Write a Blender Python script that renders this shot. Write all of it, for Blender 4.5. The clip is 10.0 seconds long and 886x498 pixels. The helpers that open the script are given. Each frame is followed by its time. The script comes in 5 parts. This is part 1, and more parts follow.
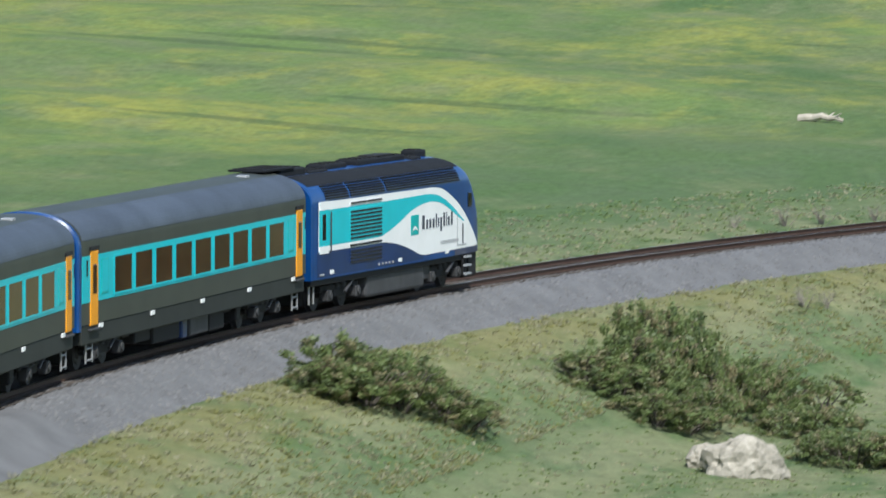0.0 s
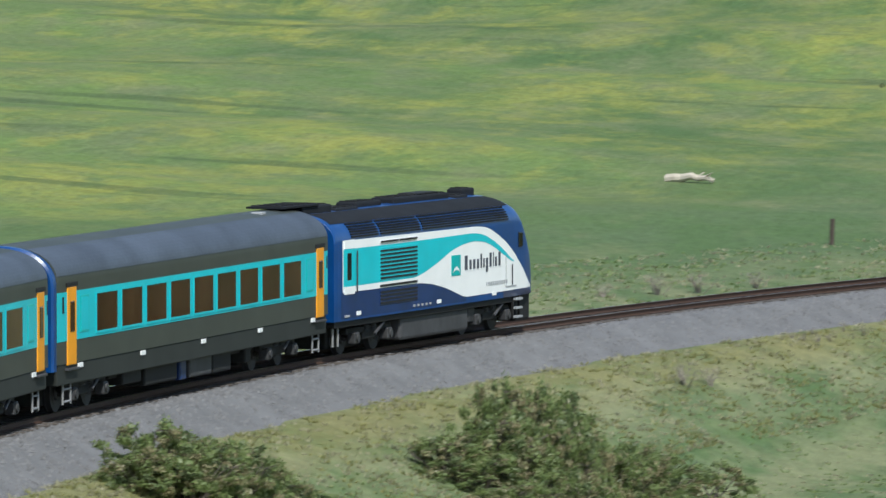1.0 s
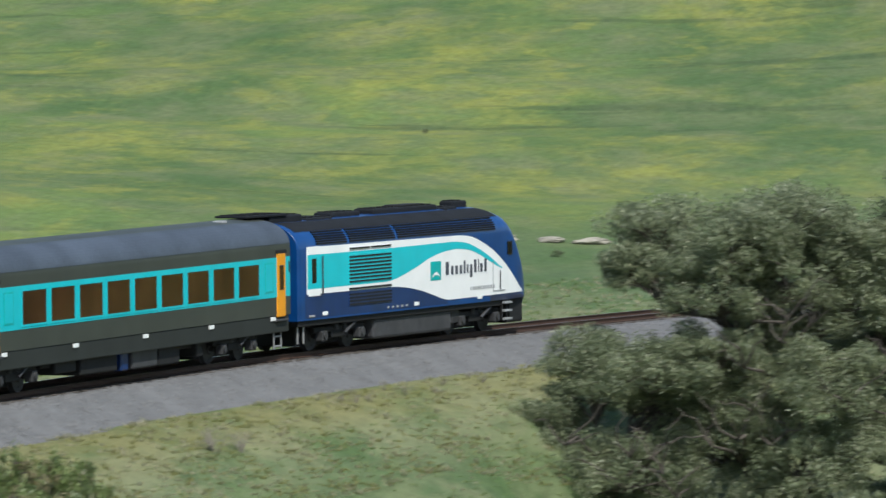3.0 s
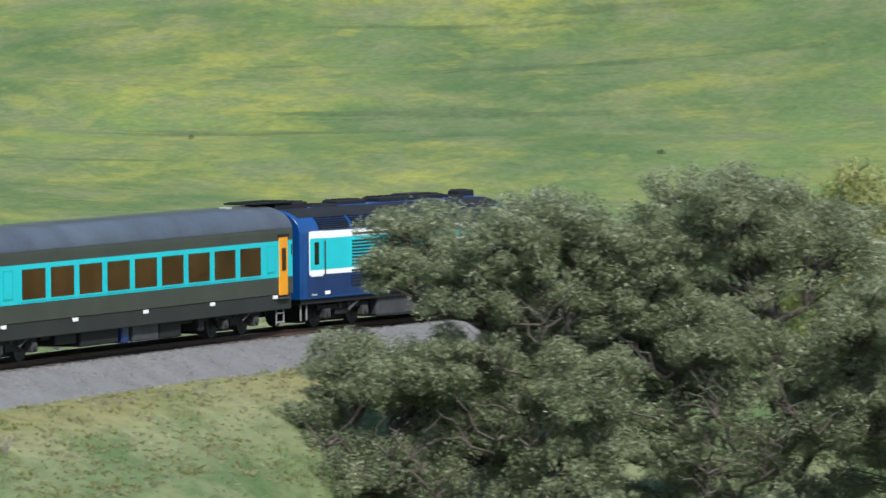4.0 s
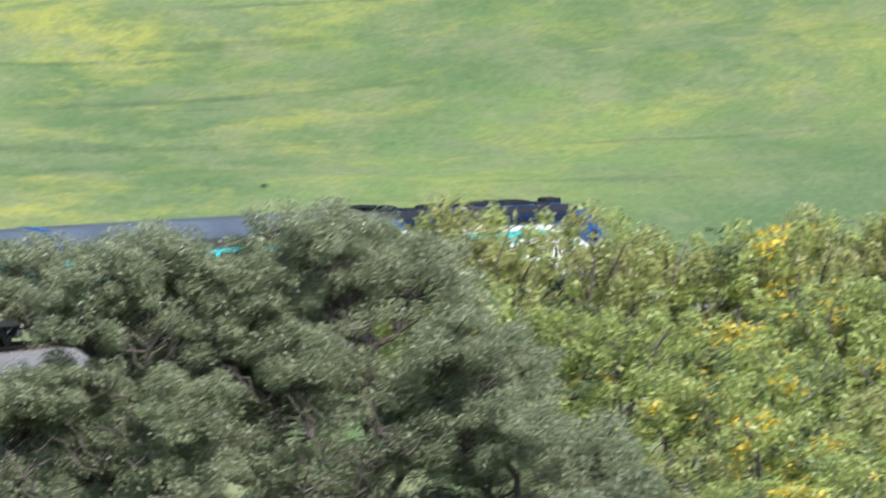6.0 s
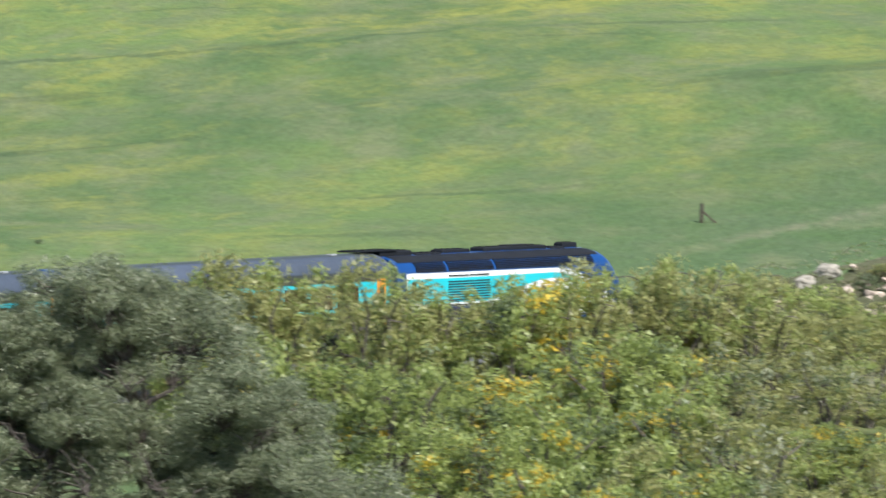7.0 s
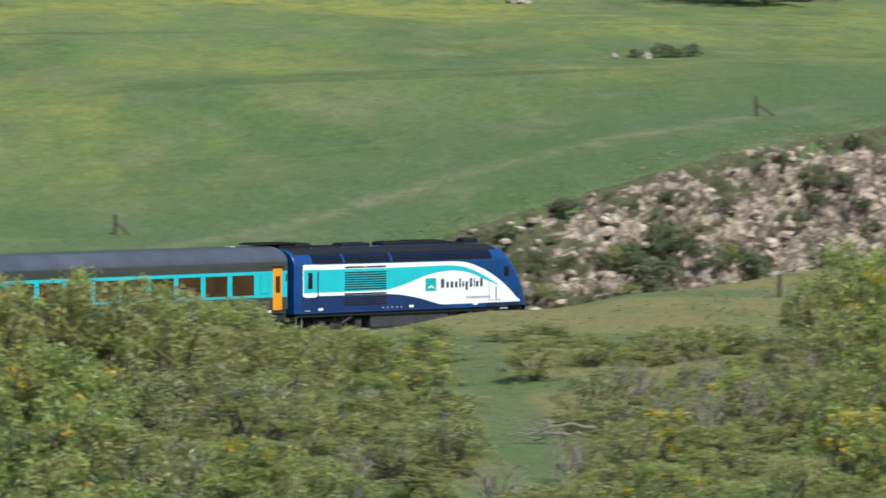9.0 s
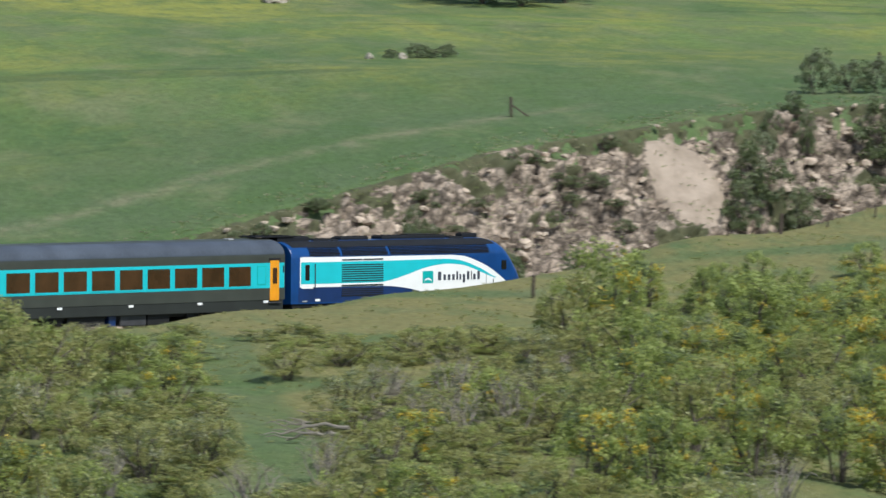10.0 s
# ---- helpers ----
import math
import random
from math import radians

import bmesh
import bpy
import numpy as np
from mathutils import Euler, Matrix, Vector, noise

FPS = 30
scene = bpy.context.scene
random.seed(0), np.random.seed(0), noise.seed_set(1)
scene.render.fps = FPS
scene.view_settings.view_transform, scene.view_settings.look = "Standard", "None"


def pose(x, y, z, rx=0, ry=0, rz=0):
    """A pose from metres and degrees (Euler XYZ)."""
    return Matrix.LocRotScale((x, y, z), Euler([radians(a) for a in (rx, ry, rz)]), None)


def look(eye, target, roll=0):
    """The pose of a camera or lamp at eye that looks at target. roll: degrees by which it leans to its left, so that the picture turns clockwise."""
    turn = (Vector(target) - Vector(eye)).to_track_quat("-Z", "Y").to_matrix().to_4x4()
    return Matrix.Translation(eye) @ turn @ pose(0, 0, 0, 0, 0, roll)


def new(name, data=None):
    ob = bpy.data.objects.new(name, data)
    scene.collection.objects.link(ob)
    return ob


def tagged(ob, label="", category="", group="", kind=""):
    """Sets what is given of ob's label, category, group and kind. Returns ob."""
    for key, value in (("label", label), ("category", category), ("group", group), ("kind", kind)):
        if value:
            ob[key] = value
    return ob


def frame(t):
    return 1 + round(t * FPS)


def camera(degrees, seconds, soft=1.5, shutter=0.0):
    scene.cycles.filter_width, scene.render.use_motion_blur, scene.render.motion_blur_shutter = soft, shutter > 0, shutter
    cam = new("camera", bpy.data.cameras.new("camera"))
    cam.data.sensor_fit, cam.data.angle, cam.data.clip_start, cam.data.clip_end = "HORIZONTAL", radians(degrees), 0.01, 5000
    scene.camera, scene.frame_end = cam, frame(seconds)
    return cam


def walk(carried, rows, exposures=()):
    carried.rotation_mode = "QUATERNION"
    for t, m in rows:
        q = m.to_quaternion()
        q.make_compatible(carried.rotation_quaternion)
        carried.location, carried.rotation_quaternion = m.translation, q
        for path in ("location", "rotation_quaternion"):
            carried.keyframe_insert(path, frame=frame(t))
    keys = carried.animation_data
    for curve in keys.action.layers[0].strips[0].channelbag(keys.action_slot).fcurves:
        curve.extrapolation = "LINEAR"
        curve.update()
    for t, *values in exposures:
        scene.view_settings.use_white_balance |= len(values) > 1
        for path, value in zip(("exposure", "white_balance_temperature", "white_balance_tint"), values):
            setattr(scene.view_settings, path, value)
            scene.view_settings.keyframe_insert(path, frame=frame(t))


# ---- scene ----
cam = camera(7.326, 10.0, soft=1.5, shutter=0.5)

# seconds, eye, target, roll
PATH = [
    (0.0, (3.75, -21.98, 12.84), (-13.027, 76.442, 7.281), 0.23),
    (0.5, (1.25, -7.84, 11.98), (-14.449, 90.796, 7.116), -0.21),
    (1.0, (-0.28, 1.94, 11.51), (-14.776, 100.780, 6.999), -0.04),
    (1.5, (-0.23, 1.78, 11.52), (-13.311, 100.825, 7.209), -0.07),
    (2.0, (-0.78, 6.76, 11.31), (-12.313, 106.005, 7.193), -0.58),
    (2.2, (-0.97, 8.81, 11.23), (-11.954, 108.127, 7.155), -0.43),
    (3.3, (-1.18, 16.87, 10.96), (-8.131, 116.561, 7.231), -0.60),
    (3.5, (-0.91, 14.31, 11.06), (-7.218, 114.039, 7.336), -0.60),
    (4.0, (-0.61, 12.76, 11.11), (-5.373, 112.577, 7.353), -0.53),
    (4.5, (-0.28, 8.07, 11.28), (-3.770, 107.936, 7.388), -0.62),
    (5.0, (-0.06, 2.78, 11.48), (-2.290, 102.668, 7.385), -0.52),
    (5.2, (-0.06, 3.41, 11.45), (-1.708, 103.312, 7.321), -0.54),
    (6.3, (0.00, 0.00, 11.60), (1.796, 99.947, 8.892), -0.42),
    (6.5, (0.00, 0.00, 11.60), (2.422, 99.943, 9.235), -0.48),
    (7.0, (0.00, 0.00, 11.60), (4.113, 99.882, 9.008), -0.47),
    (7.5, (0.00, 0.00, 11.60), (6.056, 99.779, 8.876), -0.48),
    (8.0, (0.00, 0.00, 11.60), (8.189, 99.628, 8.895), -0.33),
    (8.5, (0.00, 0.00, 11.60), (10.381, 99.427, 9.041), -0.14),
    (9.0, (0.00, 0.00, 11.60), (12.553, 99.179, 9.151), 0.07),
    (9.5, (0.00, 0.00, 11.60), (14.471, 98.918, 9.170), 0.29),
    (10.0, (0.00, 0.00, 11.60), (16.067, 98.671, 9.162), 0.39),
]
# seconds, stops, kelvin, tint
EXPOSURES = [(0.0, 0.32, 6100, 5), (1.5, 0.16, 6150, 4), (2.0, 0.12, 6150, 4), (3.5, 0.2, 6250, 5), (4.5, 0.7, 6250, 8), (5.2, 0.95, 6150, 9), (6.3, 0.9, 6150, 10), (6.6, 0.84, 6180, 10), (7.0, 0.6, 6250, 9), (7.5, 0.6, 6350, 8), (8.5, 0.24, 6350, 5), (9.0, 0.15, 6300, 6), (10.0, 0.07, 6250, 6)]
walk(cam, [(t, look(e, g, r)) for t, e, g, r in PATH], EXPOSURES)

# ---- light ----
SUN_AZIMUTH, SUN_HEIGHT = 150.0, 53.0  # degrees clockwise from +y, degrees above the horizon
world = bpy.data.worlds.new("sky")
scene.world = world
world.use_nodes = True
sky = world.node_tree.nodes.new("ShaderNodeTexSky")
sky.sky_type, sky.sun_disc = "NISHITA", False
sky.sun_elevation, sky.sun_rotation = radians(SUN_HEIGHT), radians(SUN_AZIMUTH)
back = world.node_tree.nodes["Background"]
back.inputs["Strength"].default_value = 0.11
world.node_tree.links.new(sky.outputs[0], back.inputs[0])
sun = new("sun", bpy.data.lights.new("sun", "SUN"))
sun.data.energy, sun.data.angle, sun.data.color = 4.5, radians(0.53), (1.0, 0.95, 0.87)
sa, sh = radians(SUN_AZIMUTH), radians(SUN_HEIGHT)
sun_at = Vector((math.sin(sa) * math.cos(sh), math.cos(sa) * math.cos(sh), math.sin(sh)))
sun.matrix_world = look(sun_at * 200, (0, 0, 0))


# ---- materials ----
def material(name, color, rough=0.6, metal=0.0, vary=0.2, scale=3.0, bump=0.0, fine=40.0, other=None, per_piece=0.0, spec=0.5, coat=0.0):
    """Base colour, varied at two scales towards a second colour, with bump and wear."""
    m = bpy.data.materials.new(name)
    m.use_nodes = True
    nt = m.node_tree
    b = nt.nodes["Principled BSDF"]
    b.inputs["Roughness"].default_value, b.inputs["Metallic"].default_value = rough, metal
    b.inputs["Specular IOR Level"].default_value = spec
    b.inputs["Coat Weight"].default_value = coat
    other = other or tuple(c * (1 - vary) for c in color)
    pos = nt.nodes.new("ShaderNodeTexCoord").outputs["Object"]
    big, small = nt.nodes.new("ShaderNodeTexNoise"), nt.nodes.new("ShaderNodeTexNoise")
    for n, s, d in ((big, scale, 5.0), (small, fine, 3.0)):
        n.inputs["Scale"].default_value, n.inputs["Detail"].default_value = s, d
        nt.links.new(pos, n.inputs["Vector"])
    add = nt.nodes.new("ShaderNodeMath")
    add.operation = "MULTIPLY_ADD"
    nt.links.new(small.outputs[0], add.inputs[0])
    add.inputs[1].default_value = 0.45
    nt.links.new(big.outputs[0], add.inputs[2])
    ramp = nt.nodes.new("ShaderNodeValToRGB")
    ramp.color_ramp.elements[0].position, ramp.color_ramp.elements[1].position = 0.5, 0.95
    ramp.color_ramp.elements[0].color, ramp.color_ramp.elements[1].color = (*color, 1), (*other, 1)
    nt.links.new(add.outputs[0], ramp.inputs[0])
    out = ramp.outputs[0]
    if per_piece:
        geo = nt.nodes.new("ShaderNodeNewGeometry")
        info = nt.nodes.new("ShaderNodeObjectInfo")
        mix = nt.nodes.new("ShaderNodeMath")
        mix.operation = "ADD"
        nt.links.new(geo.outputs["Random Per Island"], mix.inputs[0])
        nt.links.new(info.outputs["Random"], mix.inputs[1])
        rng = nt.nodes.new("ShaderNodeMapRange")
        rng.inputs["From Max"].default_value = 2.0
        rng.inputs["To Min"].default_value, rng.inputs["To Max"].default_value = 1 - per_piece, 1 + per_piece
        nt.links.new(mix.outputs[0], rng.inputs["Value"])
        hsv = nt.nodes.new("ShaderNodeHueSaturation")
        nt.links.new(rng.outputs[0], hsv.inputs["Value"])
        nt.links.new(out, hsv.inputs["Color"])
        out = hsv.outputs[0]
    nt.links.new(out, b.inputs["Base Color"])
    if bump:
        bn = nt.nodes.new("ShaderNodeBump")
        bn.inputs["Strength"].default_value, bn.inputs["Distance"].default_value = bump, 0.03
        nt.links.new(add.outputs[0], bn.inputs["Height"])
        nt.links.new(bn.outputs[0], b.inputs["Normal"])
    return m


def leaf_material(name, light, dark, thin=0.25):
    """Leaves, each a little different, that let some light through."""
    m = bpy.data.materials.new(name)
    m.use_nodes = True
    nt = m.node_tree
    b = nt.nodes["Principled BSDF"]
    b.inputs["Roughness"].default_value = 0.42
    b.inputs["Specular IOR Level"].default_value = 0.45
    geo = nt.nodes.new("ShaderNodeNewGeometry")
    ramp = nt.nodes.new("ShaderNodeValToRGB")
    ramp.color_ramp.elements[0].color, ramp.color_ramp.elements[1].color = (*dark, 1), (*light, 1)
    noise_node = nt.nodes.new("ShaderNodeTexNoise")
    noise_node.inputs["Scale"].default_value = 0.8
    pos = nt.nodes.new("ShaderNodeTexCoord").outputs["Object"]
    nt.links.new(pos, noise_node.inputs["Vector"])
    mul = nt.nodes.new("ShaderNodeMath")
    mul.operation = "MULTIPLY_ADD"
    nt.links.new(geo.outputs["Random Per Island"], mul.inputs[0])
    mul.inputs[1].default_value = 0.75
    sub = nt.nodes.new("ShaderNodeMath")
    sub.operation = "MULTIPLY_ADD"
    nt.links.new(noise_node.outputs[0], sub.inputs[0])
    sub.inputs[1].default_value, sub.inputs[2].default_value = 1.6, -0.68
    nt.links.new(sub.outputs[0], mul.inputs[2])
    nt.links.new(mul.outputs[0], ramp.inputs[0])
    nt.links.new(ramp.outputs[0], b.inputs["Base Color"])
    tr = nt.nodes.new("ShaderNodeBsdfTranslucent")
    nt.links.new(ramp.outputs[0], tr.inputs["Color"])
    mixer = nt.nodes.new("ShaderNodeMixShader")
    mixer.inputs[0].default_value = thin
    nt.links.new(b.outputs[0], mixer.inputs[1])
    nt.links.new(tr.outputs[0], mixer.inputs[2])
    nt.links.new(mixer.outputs[0], nt.nodes["Material Output"].inputs["Surface"])
    return m


def ground_material():
    """Pasture in patches of green, yellow flowers and straw; dry grass and bare soil by the track."""
    m = bpy.data.materials.new("pasture")
    m.use_nodes = True
    nt = m.node_tree
    b = nt.nodes["Principled BSDF"]
    b.inputs["Roughness"].default_value, b.inputs["Specular IOR Level"].default_value = 0.9, 0.15
    pos = nt.nodes.new("ShaderNodeTexCoord").outputs["Object"]

    def noise_at(scale, detail=4.0, rough=0.55, shift=0.0, along=0.5):
        n = nt.nodes.new("ShaderNodeTexNoise")
        n.inputs["Scale"].default_value, n.inputs["Detail"].default_value, n.inputs["Roughness"].default_value = scale, detail, rough
        mp = nt.nodes.new("ShaderNodeMapping")
        mp.inputs["Location"].default_value = (shift, shift * 0.7, 0)
        mp.inputs["Scale"].default_value = (1.0, along, 1.0)  # patches drawn out down the slope
        nt.links.new(pos, mp.inputs["Vector"])
        nt.links.new(mp.outputs[0], n.inputs["Vector"])
        return n.outputs[0]

    def ramp(value, lo, hi):
        r = nt.nodes.new("ShaderNodeMapRange")
        r.interpolation_type = "SMOOTHSTEP"
        r.inputs["From Min"].default_value, r.inputs["From Max"].default_value = lo, hi
        nt.links.new(value, r.inputs["Value"])
        return r.outputs[0]

    def mix(fac, a, c):
        n = nt.nodes.new("ShaderNodeMix")
        n.data_type = "RGBA"
        for socket, v in ((n.inputs[0], fac), (n.inputs[6], a), (n.inputs[7], c)):
            if isinstance(v, tuple):
                socket.default_value = (*v, 1)
            elif isinstance(v, float):
                socket.default_value = v
            else:
                nt.links.new(v, socket)
        return n.outputs[2]

    def times(a, c):
        n = nt.nodes.new("ShaderNodeMath")
        n.operation = "MULTIPLY"
        for socket, v in zip(n.inputs, (a, c)):
            if isinstance(v, float):
                socket.default_value = v
            else:
                nt.links.new(v, socket)
        return n.outputs[0]

    def zone(name):
        a = nt.nodes.new("ShaderNodeAttribute")
        a.attribute_name = name
        return a.outputs["Fac"]

    grass = mix(ramp(noise_at(0.045), 0.41, 0.59), GRASS_DEEP, GRASS_FRESH)
    grass = mix(ramp(noise_at(0.2, 4.0, 0.6, 31.0), 0.38, 0.68), grass, GRASS_OLIVE)
    flowers = times(ramp(noise_at(0.09, 5.0, 0.62, 57.0), 0.42, 0.70), ramp(noise_at(0.6, 3.0, 0.6, 11.0), 0.25, 0.62))
    dabs = times(ramp(noise_at(0.33, 5.0, 0.7, 71.0), 0.50, 0.66), ramp(noise_at(0.06, 3.0, 0.5, 37.0), 0.36, 0.58))
    grass = mix(times(flowers, zone("flowers")), grass, GRASS_YELLOW)
    grass = mix(times(times(dabs, zone("flowers")), 0.6), grass, GRASS_YELLOW)
    grass = mix(times(ramp(noise_at(0.42, 5.0, 0.7, 97.0), 0.52, 0.72), 0.6), grass, GRASS_DEEP)
    grass = mix(zone("flowers"), mix(ramp(noise_at(0.3, 6.0, 0.65, 13.0), 0.3, 0.7), GRASS_VERGE, GRASS_DEEP), grass)
    furrow = times(times(ramp(noise_at(0.028, 4.0, 0.6, 5.0, 7.0), 0.60, 0.66), zone("flowers")), 0.55)
    grass = mix(furrow, grass, GRASS_SHADY)
    straw = times(ramp(noise_at(0.22, 6.0, 0.6, 83.0), 0.50, 0.70), 0.6)
    grass = mix(straw, grass, GRASS_STRAW)
    dry = times(ramp(noise_at(0.45, 6.0, 0.65, 7.0), 0.35, 0.6), zone("dry"))
    grass = mix(dry, grass, DRY_GRASS)
    grass = mix(times(ramp(noise_at(0.5, 6.0, 0.65, 23.0), 0.2, 0.6), zone("olive")), grass, GRASS_DULL)
    bare = times(ramp(noise_at(0.7, 6.0, 0.65, 3.0), 0.3, 0.65), zone("bare"))
    grass = mix(bare, grass, BARE_SOIL)
    fine = noise_at(2.6, 7.0, 0.8, 19.0)
    shade = nt.nodes.new("ShaderNodeMapRange")
    shade.inputs["From Min"].default_value, shade.inputs["From Max"].default_value = 0.3, 0.7
    shade.inputs["To Min"].default_value, shade.inputs["To Max"].default_value = 0.68, 1.28
    nt.links.new(fine, shade.inputs["Value"])
    hsv = nt.nodes.new("ShaderNodeHueSaturation")
    nt.links.new(shade.outputs[0], hsv.inputs["Value"])
    nt.links.new(grass, hsv.inputs["Color"])
    nt.links.new(hsv.outputs[0], b.inputs["Base Color"])
    bump = nt.nodes.new("ShaderNodeBump")
    bump.inputs["Strength"].default_value, bump.inputs["Distance"].default_value = 0.7, 0.25
    nt.links.new(noise_at(1.6, 6.0, 0.7, 41.0), bump.inputs["Height"])
    nt.links.new(bump.outputs[0], b.inputs["Normal"])
    return m


def cutting_material():
    """Broken pale rock with painted crevice shade, grassed over in ragged patches where the attribute says so."""
    m = material("broken_rock", (0.56, 0.465, 0.385), 0.95, scale=0.6, bump=1.0, fine=7.0, other=(0.27, 0.215, 0.17), spec=0.2)
    nt = m.node_tree
    b = nt.nodes["Principled BSDF"]
    rock = b.inputs["Base Color"].links[0].from_socket
    pos = nt.nodes.new("ShaderNodeTexCoord").outputs["Object"]
    warp = nt.nodes.new("ShaderNodeTexNoise")
    warp.inputs["Scale"].default_value, warp.inputs["Detail"].default_value = 1.4, 5.0
    nt.links.new(pos, warp.inputs["Vector"])
    bent = nt.nodes.new("ShaderNodeMix")
    bent.data_type = "RGBA"
    bent.blend_type = "ADD"
    bent.inputs[0].default_value = 1.6
    nt.links.new(pos, bent.inputs[6])
    nt.links.new(warp.outputs["Color"], bent.inputs[7])
    for size, deep in ((0.7, 0.3), (1.7, 0.4), (3.6, 0.6)):  # shade in the cracks between blocks, put into the colour
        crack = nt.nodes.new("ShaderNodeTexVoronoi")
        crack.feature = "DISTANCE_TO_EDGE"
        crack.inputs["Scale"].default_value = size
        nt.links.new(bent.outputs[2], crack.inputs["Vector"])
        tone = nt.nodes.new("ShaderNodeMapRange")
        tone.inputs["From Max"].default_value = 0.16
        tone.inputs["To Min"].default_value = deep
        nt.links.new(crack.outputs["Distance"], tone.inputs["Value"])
        crack_shade = nt.nodes.new("ShaderNodeHueSaturation")
        nt.links.new(tone.outputs[0], crack_shade.inputs["Value"])
        nt.links.new(rock, crack_shade.inputs["Color"])
        rock = crack_shade.outputs[0]
    attr = nt.nodes.new("ShaderNodeAttribute")
    attr.attribute_name = "cover"
    ragged = nt.nodes.new("ShaderNodeTexNoise")
    ragged.inputs["Scale"].default_value, ragged.inputs["Detail"].default_value, ragged.inputs["Roughness"].default_value = 1.7, 6.0, 0.7
    nt.links.new(pos, ragged.inputs["Vector"])
    total = nt.nodes.new("ShaderNodeMath")
    total.operation = "ADD"
    nt.links.new(attr.outputs["Fac"], total.inputs[0])
    nt.links.new(ragged.outputs[0], total.inputs[1])
    edge = nt.nodes.new("ShaderNodeMapRange")
    edge.inputs["From Min"].default_value, edge.inputs["From Max"].default_value = 1.0, 1.2
    nt.links.new(total.outputs[0], edge.inputs["Value"])
    tone = nt.nodes.new("ShaderNodeMix")
    tone.data_type = "RGBA"
    tone.inputs[6].default_value, tone.inputs[7].default_value = (0.05, 0.062, 0.034, 1), (0.11, 0.105, 0.06, 1)
    nt.links.new(ragged.outputs[0], tone.inputs[0])
    mix = nt.nodes.new("ShaderNodeMix")
    mix.data_type = "RGBA"
    nt.links.new(edge.outputs[0], mix.inputs[0])
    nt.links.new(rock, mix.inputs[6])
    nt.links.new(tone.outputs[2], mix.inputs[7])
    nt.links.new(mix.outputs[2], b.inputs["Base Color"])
    return m


GRASS_DEEP, GRASS_FRESH, GRASS_OLIVE = (0.076, 0.126, 0.046), (0.125, 0.184, 0.057), (0.124, 0.157, 0.07)
GRASS_SHADY = (0.055, 0.085, 0.038)
GRASS_YELLOW, GRASS_STRAW = (0.235, 0.245, 0.058), (0.165, 0.18, 0.092)
GRASS_VERGE, GRASS_DULL = (0.09, 0.13, 0.062), (0.185, 0.172, 0.072)
DRY_GRASS, BARE_SOIL = (0.19, 0.20, 0.11), (0.30, 0.25, 0.18)
M_GROUND = ground_material()
M_BALLAST = material("ballast_stone", (0.155, 0.155, 0.162), 0.95, vary=0.5, scale=0.9, bump=0.6, fine=14.0, other=(0.11, 0.11, 0.115), spec=0.2)
# ballast darkened to stand in for the shadow below the train
M_BALLAST_SHADE = material("shaded_ballast", (0.034, 0.029, 0.027), 0.9, scale=1.5, bump=0.6, fine=14.0, other=(0.018, 0.016, 0.016), spec=0.2)
M_STONE = material("loose_stone", (0.18, 0.178, 0.185), 0.95, vary=0.3, scale=9.0, per_piece=0.3, spec=0.2)
M_RAIL = material("rusty_rail", (0.075, 0.042, 0.03), 0.6, metal=0.3, scale=5.0, bump=0.2)
M_RAILTOP = material("polished_rail", (0.45, 0.42, 0.40), 0.3, metal=1.0, scale=5.0)
M_SLEEPER = material("weathered_sleeper", (0.09, 0.075, 0.066), 0.9, scale=4.0, bump=0.4, per_piece=0.3)
M_BLUE = material("blue_paint", (0.004, 0.058, 0.235), 0.35, scale=1.2, vary=0.35, coat=0.2)
M_NAVY = material("navy_paint", (0.008, 0.033, 0.135), 0.4, scale=1.2, vary=0.35, coat=0.2)
M_WHITE = material("white_paint", (0.88, 0.89, 0.9), 0.4, scale=1.3, vary=0.08, coat=0.2)
M_CYAN = material("turquoise_paint", (0.022, 0.52, 0.60), 0.4, scale=1.3, vary=0.12, coat=0.2)
M_OLIVE = material("grey_olive_paint", (0.050, 0.056, 0.046), 0.5, scale=0.8, vary=0.3)
M_SKIRT = material("dark_skirt_paint", (0.020, 0.024, 0.021), 0.7, scale=0.9, vary=0.35)
M_ROOF = material("slate_roof_paint", (0.075, 0.092, 0.125), 0.55, scale=0.5, vary=0.45, fine=9.0, bump=0.1)
M_DARK = material("sooty_roof", (0.013, 0.015, 0.02), 0.85, scale=1.5, vary=0.4, bump=0.2, spec=0.25)
M_BLACK = material("black_underframe", (0.006, 0.006, 0.007), 0.75, scale=3.0, vary=0.4, bump=0.2)
M_STEEL = material("dusty_steel", (0.06, 0.06, 0.064), 0.65, metal=0.2, scale=3.0, vary=0.6, bump=0.2)
M_GREYBOX = material("grey_equipment_paint", (0.058, 0.058, 0.064), 0.6, scale=2.0, vary=0.5)
M_ORANGE = material("orange_yellow_paint", (0.82, 0.33, 0.012), 0.4, scale=1.5, vary=0.15)
M_GLASS = material("brown_tinted_glass", (0.064, 0.03, 0.013), 0.12, scale=0.8, vary=0.6, per_piece=0.25, spec=0.6)
M_WINDSCREEN = material("dark_glass", (0.01, 0.011, 0.013), 0.08, spec=0.6)
M_LETTER = material("charcoal_lettering", (0.06, 0.068, 0.095), 0.5)
M_FAINT = material("grey_lettering", (0.35, 0.36, 0.38), 0.5)
M_TEAL = material("teal_emblem", (0.01, 0.42, 0.42), 0.4)
M_POST = material("weathered_post", (0.075, 0.055, 0.045), 0.9, scale=6.0, bump=0.5)
M_ROCKLIGHT = material("fresh_pale_rock", (0.52, 0.43, 0.35), 0.95, scale=1.5, bump=0.8, fine=7.0, other=(0.30, 0.24, 0.19), per_piece=0.25, spec=0.2)
